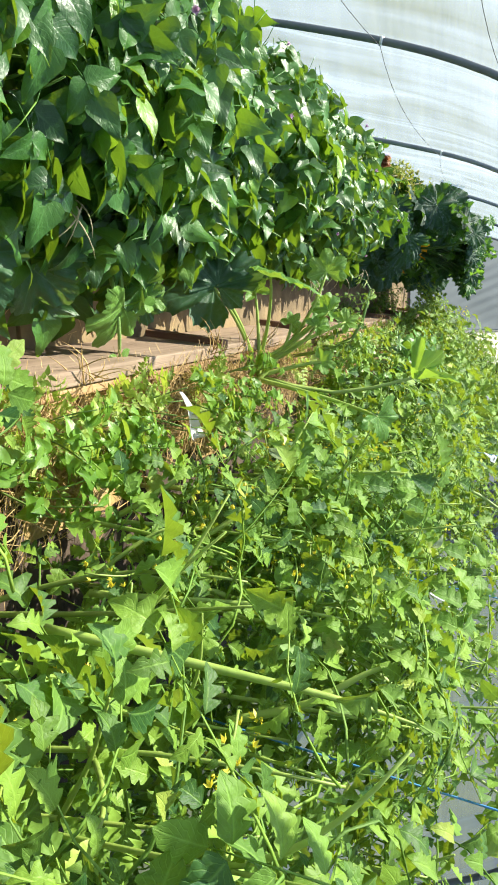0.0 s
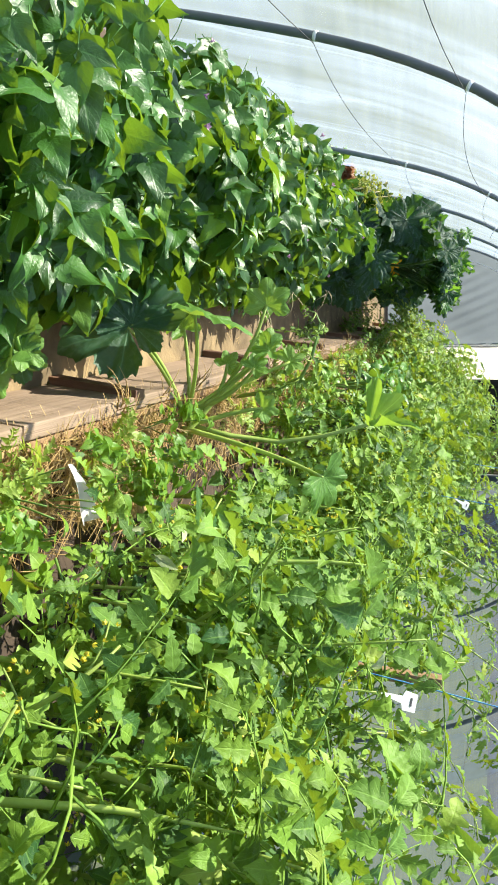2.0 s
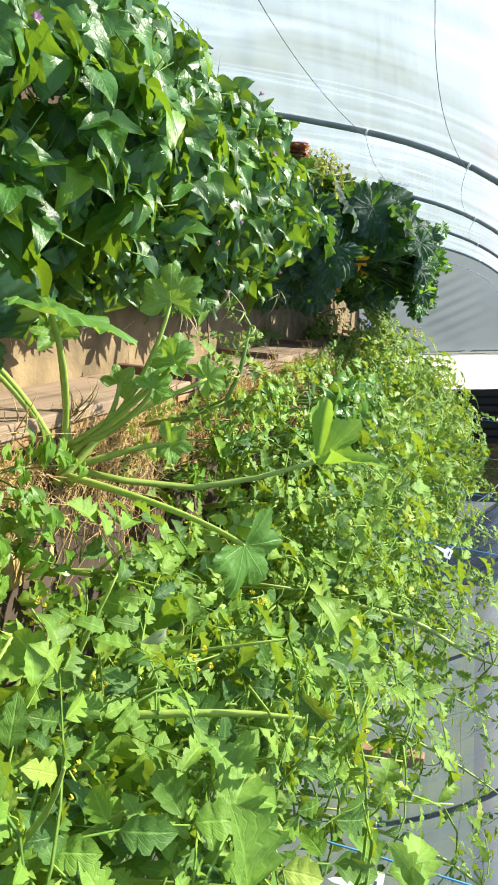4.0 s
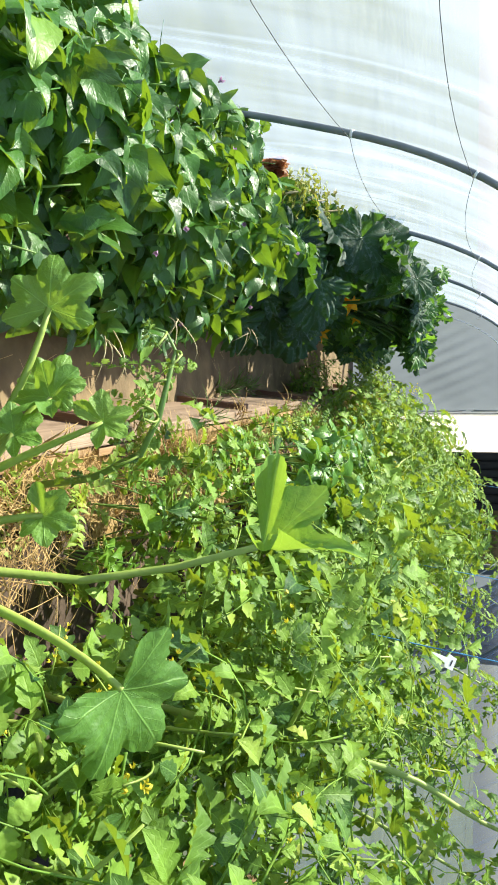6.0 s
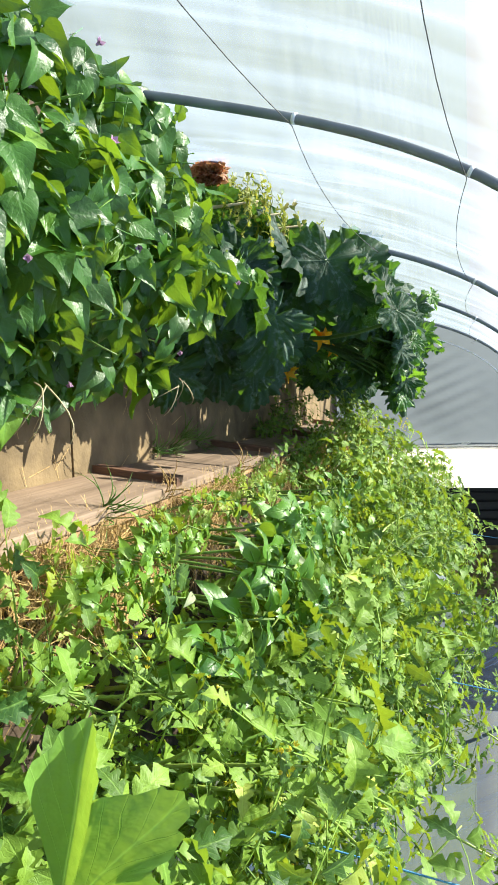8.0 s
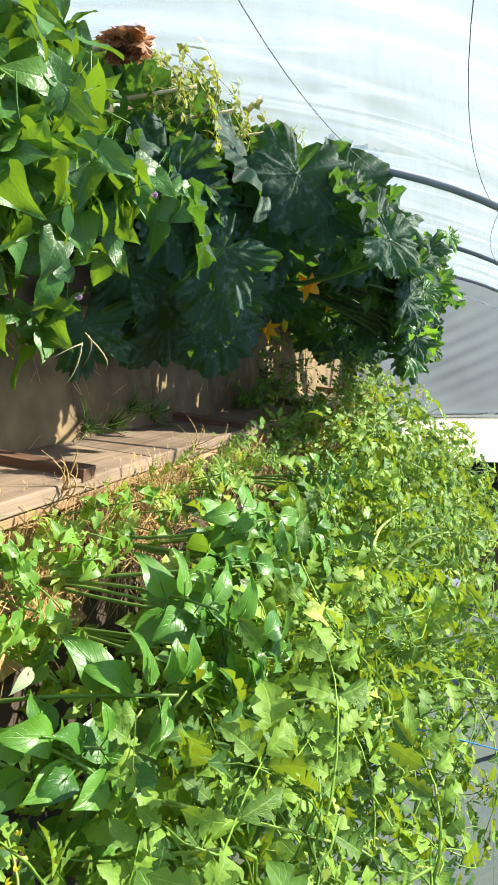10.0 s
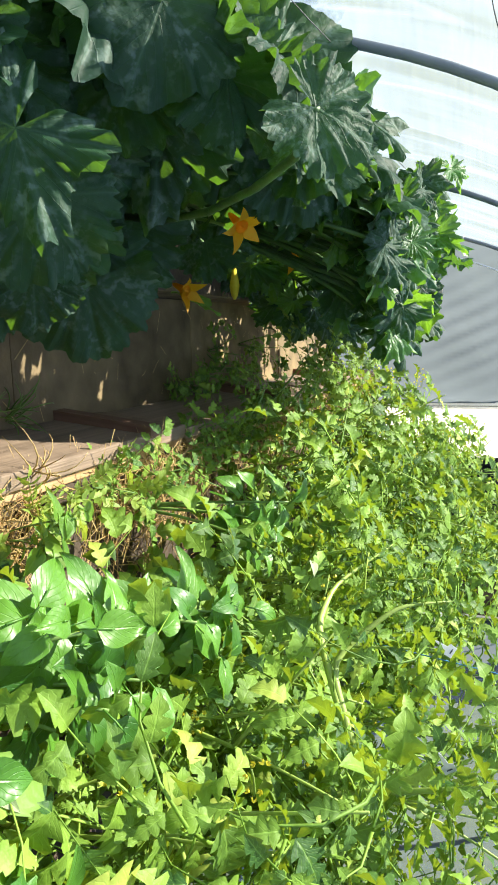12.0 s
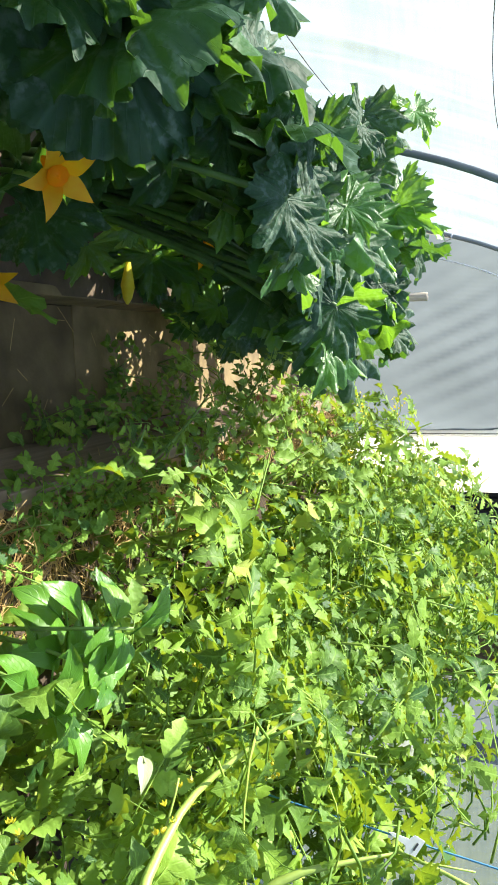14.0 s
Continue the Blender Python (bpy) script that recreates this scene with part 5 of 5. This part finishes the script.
# A climbing shoot of the young marrow, with its curled tip.
shoot = thing("squash_shoot", "pale green climbing shoot with small divided leaves", "squash shoot", at=(0.24, 3.5, 0.33))
path = [(0.26, 3.50, 0.32), (0.23, 3.47, 0.52), (0.17, 3.44, 0.66), (0.09, 3.43, 0.71), (0.01, 3.44, 0.73), (-0.05, 3.46, 0.74), (-0.09, 3.46, 0.72), (-0.10, 3.44, 0.70)]
part("stem", tube_mesh("stem", path, [0.009, 0.009, 0.008, 0.007, 0.006, 0.004, 0.003, 0.002], STEM, 7), shoot, Matrix.Identity(4))
rng = random.Random(77)
for k, (i, s) in enumerate(((2, 0.45), (3, 0.5), (3, 0.4), (4, 0.5), (4, 0.35), (5, 0.3), (5, 0.35), (6, 0.25), (2, 0.5), (3, 0.35), (2, 0.4))):
    at = Vector(path[i]) + jit(rng, 0.035) + Vector((0.0, -0.02, -0.03))
    part("leaf", rng.choice(tomato_meshes), shoot, facing(at, Vector((-0.3, -0.2, -0.6)) + jit(rng, 0.7), Vector((-0.5, -0.5, 0.4)) + jit(rng, 0.5), 0.15 + 0.6 * s))
    part("stalk", tube_mesh("stalk", bend_path(path[i], at, -0.01, 0.01, 4, rng), 0.003, VINE, 5), shoot, Matrix.Identity(4))

# Red lettuce and bolted yellowing leaves at the back of the left bed.
ruffled = [squash_blade(0.055, s + 30, RED_LEAF, 7, 0.2, 0.22, 0.3) for s in range(3)]
lettuce = thing("red_lettuce", "bolted red-brown frilly lettuce behind the beans", "lettuce", at=(-0.92, 5.31, 0.12))
part("stem", tube_mesh("stem", [(-0.92, 5.31, 0.10), (-0.93, 5.31, 0.3), (-0.93, 5.32, 0.50)], [0.01, 0.009, 0.006], DRY, 6), lettuce, Matrix.Identity(4))
for k in range(16):
    az = 2.4 * k
    part("leaf", ruffled[k % 3], lettuce, facing((-0.93, 5.32, 0.40 + 0.007 * k), (math.cos(az), math.sin(az), 0.5), (0, 0, 1), 0.6 + 0.3 * rng.random()))
yellow_meshes = [tomato_leaf(s + 40, YELLOWED, 0.05, 0.5, 0.3, 3, 0.02) for s in range(3)]
for i, y in enumerate((5.40, 5.62, 5.86, 6.10, 6.34, 6.60, 6.86)):
    ob = thing("bolted_salad", "yellowing bolted salad plant against the film", "salad plant", "bolted salad plants", at=(-0.85, y, 0.12))
    top = 0.60 + 0.19 * (y - 5.40) / 1.4
    part("stem", tube_mesh("stem", [(-0.84, y, 0.1), (-0.83, y, 0.4), (-0.84, y + 0.02, top)], [0.008, 0.007, 0.004], DRY, 5), ob, Matrix.Identity(4))
    for k in range(18):
        az = rng.uniform(0, 6.3)
        part("leaf", rng.choice(yellow_meshes), ob, facing((-0.85 + 0.06 * (y - 5.4) + rng.uniform(-0.02, 0.05), y + rng.uniform(-0.15, 0.15), top - rng.uniform(0, 0.14)), (0.6 * math.cos(az) + 0.2, math.sin(az), rng.uniform(-0.2, 0.6)), Vector((0, 0, 1)) + jit(rng, 0.5), rng.uniform(0.5, 0.8)))

# Shoots of the far tomatoes that lean over the path.
for i, (x, y, z) in enumerate(((-0.04, 7.30, 0.56), (-0.08, 7.75, 0.55), (0.02, 8.2, 0.55), (0.05, 7.0, 0.5), (0.03, 8.7, 0.55))):
    ob = thing("tomato_shoot", "soft green tomato shoot leaning over the path", "tomato shoot", "tomato shoots", at=(0.24, y - 0.1, 0.28))
    pts = bend_path((0.26, y - 0.1, 0.27), (x, y, z), -0.04, 0.03, 7, rng)
    part("stem", tube_mesh("stem", pts, [0.006, 0.006, 0.005, 0.005, 0.004, 0.004, 0.003, 0.002], STEM, 5), ob, Matrix.Identity(4))
    for k in range(16):
        p = pts[rng.randint(2, 7)]
        az = rng.uniform(0, 6.3)
        part("leaf", rng.choice(tomato_meshes), ob, facing(p, (math.cos(az) - 0.3, math.sin(az), rng.uniform(-0.2, 0.6)), Vector((-0.3, -0.2, 0.8)) + jit(rng, 0.4), rng.uniform(0.4, 0.75)))

# Airy shoots that stand up out of the tomatoes towards the film.
for i, (x, y, z) in enumerate(((1.30, 1.35, 1.42), (1.34, 1.85, 1.48), (1.28, 2.25, 1.46), (1.40, 2.55, 1.44), (1.36, 2.95, 1.50), (1.30, 3.35, 1.47), (1.38, 3.9, 1.46), (1.28, 4.4, 1.50), (1.34, 5.1, 1.46), (1.26, 5.7, 1.48), (1.34, 6.4, 1.46), (1.28, 7.1, 1.46))):
    ob = thing("tomato_shoot", "airy tomato shoot reaching up towards the film", "tomato shoot", "tomato shoots", at=(x - 0.2, y, 1.0))
    pts = bend_path((x - 0.25, y - 0.05, 1.0), (x, y, z), -0.03, 0.04, 7, rng)
    part("stem", tube_mesh("stem", pts, [0.006, 0.006, 0.005, 0.005, 0.004, 0.004, 0.003, 0.002], VINE, 5), ob, Matrix.Identity(4))
    for k in range(12):
        p = pts[rng.randint(3, 7)]
        az = rng.uniform(0, 6.3)
        part("leaf", rng.choice(fine_meshes), ob, facing(p, (math.cos(az), math.sin(az), rng.uniform(-0.5, 0.5)), Vector((-0.3, -0.2, 0.8)) + jit(rng, 0.4), rng.uniform(0.45, 0.8)))

# Thick bare tomato stems that show through the leaves.
for i, pts in enumerate((((0.53, 0.99, 0.66), (0.579, 1.037, 0.91), (0.635, 1.095, 1.142), (0.70, 1.15, 1.30)),
                         ((0.78, 1.20, 0.90), (0.747, 1.25, 1.051), (0.692, 1.298, 1.145), (0.66, 1.33, 1.24)),
                         ((0.60, 1.30, 0.55), (0.609, 1.331, 0.663), (0.627, 1.408, 0.917), (0.66, 1.45, 1.10)),
                         ((0.64, 1.51, 0.55), (0.661, 1.544, 0.695), (0.718, 1.58, 0.859), (0.77, 1.62, 1.02)),
                         ((0.66, 1.46, 0.90), (0.713, 1.475, 1.036), (0.812, 1.487, 1.166), (0.90, 1.50, 1.28)),
                         ((0.53, 2.22, 0.60), (0.54, 2.273, 0.808), (0.543, 2.348, 1.043), (0.57, 2.40, 1.20)),
                         ((0.56, 1.58, 0.36), (0.521, 1.618, 0.454), (0.435, 1.687, 0.589), (0.36, 1.72, 0.72)),
                         ((0.72, 5.95, 1.03), (0.617, 6.10, 0.946), (0.512, 6.208, 1.08), (0.52, 6.30, 1.20)),
                         ((0.69, 5.99, 1.00), (0.57, 6.18, 0.895), (0.52, 6.34, 0.90), (0.455, 6.52, 1.02)),
                         ((0.84, 5.92, 0.95), (0.814, 5.939, 1.077), (0.78, 5.93, 1.20), (0.72, 5.91, 1.38)),
                         ((0.70, 3.40, 0.60), (0.90, 3.62, 1.20), (1.05, 3.70, 1.38), (1.10, 3.74, 1.50)))):
    ob = thing("tomato_vine", "thick pale-green bare tomato vine with a few leaves", "tomato vine", "tomato vines", at=pts[0])
    fine = []
    for a, q in zip(pts, pts[1:]):
        fine += [Vector(a).lerp(Vector(q), s / 5) for s in range(5)]
    fine.append(Vector(pts[-1]))
    for _ in range(2):
        fine = [fine[0]] + [(fine[k - 1] + 2 * fine[k] + fine[k + 1]) / 4 for k in range(1, len(fine) - 1)] + [fine[-1]]
    part("stem", tube_mesh("stem", fine, [0.0090 * (1 - (k / (len(fine) - 1)) ** 2 * 0.85) for k in range(len(fine))], VINE, 8), ob, Matrix.Identity(4))
    for k in range(9):
        p = fine[rng.choice((2, 11, 12, 13, 14, 15, 15, 15))]
        az = rng.uniform(0, 6.3)
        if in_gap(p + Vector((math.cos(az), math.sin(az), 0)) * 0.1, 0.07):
            continue
        part("leaf", rng.choice(tomato_meshes), ob, facing(p, (math.cos(az), math.sin(az), rng.uniform(-0.4, 0.5)), Vector((-0.3, -0.1, 0.9)) + jit(rng, 0.4), rng.uniform(0.6, 1.0)))

# Plant labels, a torn white strip, a square post on the far side.
def label_mesh():
    """A T-shaped plastic plant label: a broad head on a pointed foot."""
    V = [(-0.024, 0.055), (0.024, 0.055), (0.026, 0.015), (0.010, 0.008), (0.004, -0.05), (0.0, -0.062), (-0.004, -0.05), (-0.010, 0.008), (-0.026, 0.015)]
    n = len(V)
    vs = [(x, -0.001, z) for x, z in V] + [(x, 0.001, z) for x, z in V]
    fs = [tuple(range(n)), tuple(range(2 * n - 1, n - 1, -1))] + [(i, i + n, (i + 1) % n + n, (i + 1) % n) for i in range(n)]
    return mesh_of("tag", vs, fs, PLASTIC, smooth=False)


tag_me = label_mesh()
bar_me = box_mesh("writing", 0.022, 0.0012, 0.006, INK, 0.0)
for x, y, z, rx, ry, rz, k in ((1.08, 2.66, 1.17, -42, 8, -32, 1.15), (0.86, 4.22, 1.26, -45, 20, -28, 0.8), (0.972, 7.37, 1.034, -45, 5, -25, 0.8), (0.857, 6.81, 1.134, -45, 30, -25, 0.75), (0.85, 6.15, 1.20, -40, 60, -20, 0.6)):
    ob = thing("plant_label", "white plastic T-shaped plant label tied to twine", "plant label", "plant labels", at=(x, y, z))
    m = pose(x, y, z, rx, ry, rz) @ Matrix.Scale(k, 4)
    tag = part("tag", tag_me, ob, m)
    part("writing", bar_me, tag, m @ pose(0, -0.0022, 0.034), "dark written mark")
strip = thing("white_strip", "torn glossy white plastic strip lying in the straw", "plastic strip", at=(0.36, 2.25, 0.33))
V, F = [], []
for i in range(9):
    s = i / 8
    c0 = Vector((0.272 + 0.15 * s, 2.172 - 0.012 * s, 0.372 + 0.062 * s + 0.008 * math.sin(5 * s)))
    w = 0.008 + 0.034 * s
    V += [c0 + Vector((0, -w, 0.3 * w)), c0 + Vector((0.002, 0, -0.3 * w)), c0 + Vector((0, w, 0.4 * w))]
F = [(3 * i + k, 3 * i + k + 1, 3 * i + k + 4, 3 * i + k + 3) for i in range(8) for k in range(2)]
part("strip", mesh_of("strip", V, F, PLASTIC), strip, Matrix.Identity(4))
side_post = thing("square_post", "sawn brown wooden post standing beyond the tomatoes", "post", at=(2.02, 4.66, -0.04))
part("pole", box_mesh("pole", 0.07, 0.05, 1.19, CUT_WOOD, 0.004), side_post, pose(2.02, 4.66, -0.04, 0, 2, 10))

# Weeds that grow between the boards of the path and in the straw beside it.
def weed_plant(px, py, pz, h, n, seed):
    r = random.Random(seed)
    ob = thing("weed_plant", "dark green leafy weed growing in the shade of the path", "weed", "weeds on the path", at=(px, py, pz))
    for k in range(3):
        t = Vector((px + r.uniform(-0.07, 0.07), py + r.uniform(-0.10, 0.10), pz + h * r.uniform(0.6, 1.0)))
        pts = bend_path((px, py, pz - 0.01), t, 0, 0.02, 4, r)
        part("stem", tube_mesh("stem", pts, [0.004, 0.0035, 0.003, 0.002, 0.0015], STEM, 5), ob, Matrix.Identity(4))
        for q in range(n):
            az = 2.4 * q + k
            part("leaf", r.choice(broad_meshes), ob, facing(pts[1 + q % 4], (math.cos(az), math.sin(az), r.uniform(-0.1, 0.5)), Vector((-0.2, -0.2, 1)) + jit(r, 0.4), r.uniform(0.3, 0.55)))
    return ob


for i, (x, y, z, h) in enumerate(((0.046, 7.48, 0.0, 0.20), (-0.06, 7.64, 0.0, 0.22), (0.06, 7.20, 0.0, 0.14), (-0.08, 8.03, 0.0, 0.28), (0.03, 7.85, 0.0, 0.25), (0.22, 6.86, 0.28, 0.16), (0.24, 7.12, 0.28, 0.2), (0.24, 6.40, 0.28, 0.20), (0.28, 6.62, 0.28, 0.22), (0.23, 6.18, 0.28, 0.15))):
    weed_plant(x, y, z, h, 4, 980 + i)

# Pale low weeds that spread over the straw beside the plank.
def chickweed_sprig(seed):
    r = random.Random(seed)
    pts = bend_path((0, 0, 0), (0.0, 0.13, 0.03), -0.02, 0.012, 7, r)
    ch = [tube_data(pts, [0.002, 0.002, 0.0018, 0.0018, 0.0016, 0.0014, 0.0012, 0.001], 4)]
    for i in range(1, 8):
        for side in (-1, 1):
            b = blade(r.uniform(0.026, 0.040), r.uniform(0.013, 0.019), ovate, 4, 2, 0.35, r.uniform(0.3, 1.1), 0.05, seed)
            ch.append(moved(b, Matrix.Translation(pts[i]) @ pose(0, 0, 0, r.uniform(0, 35), 20 * side, -side * r.uniform(35, 80))))
    return join(ch)


sprigs = [chickweed_sprig(s) for s in range(5)]
for i, (x, y) in enumerate(((0.28, 1.78), (0.31, 1.95), (0.25, 2.02), (0.30, 2.34), (0.26, 2.50), (0.27, 1.56), (0.36, 1.70), (0.24, 1.36), (0.38, 2.42), (0.35, 1.48), (0.28, 3.46), (0.33, 3.72), (0.27, 4.08), (0.30, 4.40), (0.26, 5.02), (0.28, 5.28), (0.25, 5.60), (0.26, 5.95), (0.27, 6.25))):
    r = random.Random(1200 + i)
    ch = []
    for k in range(10):
        az = 0.7 * k + r.uniform(-0.3, 0.3)
        at = Vector((x + r.uniform(-0.05, 0.05), y + r.uniform(-0.06, 0.06), 0.305 + 0.012 * (k % 4)))
        d = Vector((math.cos(az), math.sin(az), r.uniform(0.15, 0.75)))
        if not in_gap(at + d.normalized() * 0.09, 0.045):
            ch.append(moved(r.choice(sprigs), facing(at, d, Vector((-0.2, -0.2, 1)) + jit(r, 0.4), r.uniform(0.6, 1.0))))
    V, F, U = join(ch)
    ob = thing("chickweed", "pale yellow-green chickweed spreading over the straw", "weed", "chickweed beside the plank", at=(x, y, 0.30))
    tagged(part("foliage", mesh_of("foliage", V, F, CHICKWEED, U), ob, Matrix.Identity(4)), kind="stuff")

# Grass tufts on the planks, dry stalks and a tendril in the beans.
def tuft(px, py, pz, n, seed, mat, label, name, lean=(-0.6, 0.2, 0.3), size=0.12):
    r = random.Random(seed)
    ob = thing(name, label, name.replace("_", " "), at=(px, py, pz))
    for k in range(n):
        d = Vector(lean) + jit(r, 0.7)
        a = Vector((px, py, pz)) + jit(r, 0.02)
        bpt = a + d.normalized() * size * r.uniform(0.5, 1.2)
        part("blade", tube_mesh("blade", bend_path(a, bpt, -0.02, 0.015, 5, r), [0.0018, 0.0021, 0.0020, 0.0016, 0.0011, 0.0005], mat, 4), ob, Matrix.Identity(4))
    return ob


for i, (x, y, z) in enumerate(((0.08, 5.72, 0.01), (0.09, 5.90, 0.01), (0.05, 6.05, 0.01), (0.17, 4.7, 0.32), (0.08, 6.22, 0.01))):
    tuft(x, y, z, 20, 900 + i, GRASS, "tuft of fresh green grass against the plank", "grass_tuft", (-0.4, 0.3, 0.5), 0.13)
for i, (x, y, z) in enumerate(((0.18, 2.55, 0.33), (0.19, 2.85, 0.33), (0.18, 3.1, 0.33), (0.18, 1.7, 0.32), (0.19, 4.1, 0.33), (0.18, 5.1, 0.33), (0.18, 5.9, 0.33), (0.18, 3.6, 0.33))):
    tuft(x, y, z, 10, 920 + i, STRAW, "tuft of dry straw sticking out over the plank", "straw_tuft", (-0.6, 0.0, 0.35), 0.13)
for i, (x, y, z) in enumerate(((-0.23, 1.56, 0.42), (-0.2, 4.3, 0.38), (-0.12, 3.9, 0.34), (-0.2, 5.2, 0.36))):
    tuft(x, y, z, 4, 940 + i, DRY, "few thin dry stalks among bean leaves", "dry_stalks", (0.9, -0.1, 0.0), 0.14)

# Bleached leaves here and there on the tomatoes.
pale_me = [single_leaf("leaf", 0.055, 0.022, lance, PALE_LEAF, s, 1.6, 0.8, 0.004) for s in range(3)]
for i, (x, y, z) in enumerate(((0.38, 1.84, 0.78), (0.37, 2.0, 0.76), (0.36, 1.96, 0.70), (0.34, 4.49, 0.66), (0.44, 2.4, 0.9), (0.40, 5.2, 0.75), (0.45, 6.3, 0.85), (0.70, 2.1, 1.18))):
    thing("withered_leaf", "curled bleached dead leaf on a tomato plant", "dead leaf", "withered leaves", data=pale_me[i % 3]).matrix_basis = facing((x, y, z), Vector((0.3, -0.4, 0.2)) + jit(rng, 0.7), Vector((-0.2, -0.4, 0.8)) + jit(rng, 0.4), 1.0)

# Weeds on the fence beyond the door.
weeds = thing("fence_weeds", "pale green weeds climbing the fence outside", "weeds", at=(2.6, 13.3, 0))
for k in range(45):
    part("leaf", rng.choice(tomato_meshes), weeds, facing((rng.uniform(1.95, 4.2), 13.34, rng.uniform(0.3, 2.1)), jit(rng, 1), (0.0, -0.8, 0.5), rng.uniform(0.8, 1.5)))

# Vertical twine for the tomatoes.
for i, (x, y) in enumerate(((0.95, 1.3), (1.12, 2.72), (0.9, 4.3), (1.0, 5.6), (1.05, 7.0), (0.95, 8.3))):
    zt = arch_height(x, y) - 0.05
    thing("twine", "blue baler twine hanging down to the tomatoes", "twine", "twines for the tomatoes", data=tube_mesh("twine", bend_path((x - 0.15, y, 0.5), (x + 0.05, y, zt), 0, 0.01, 6, random.Random(i)), 0.0022, TWINE, 4))
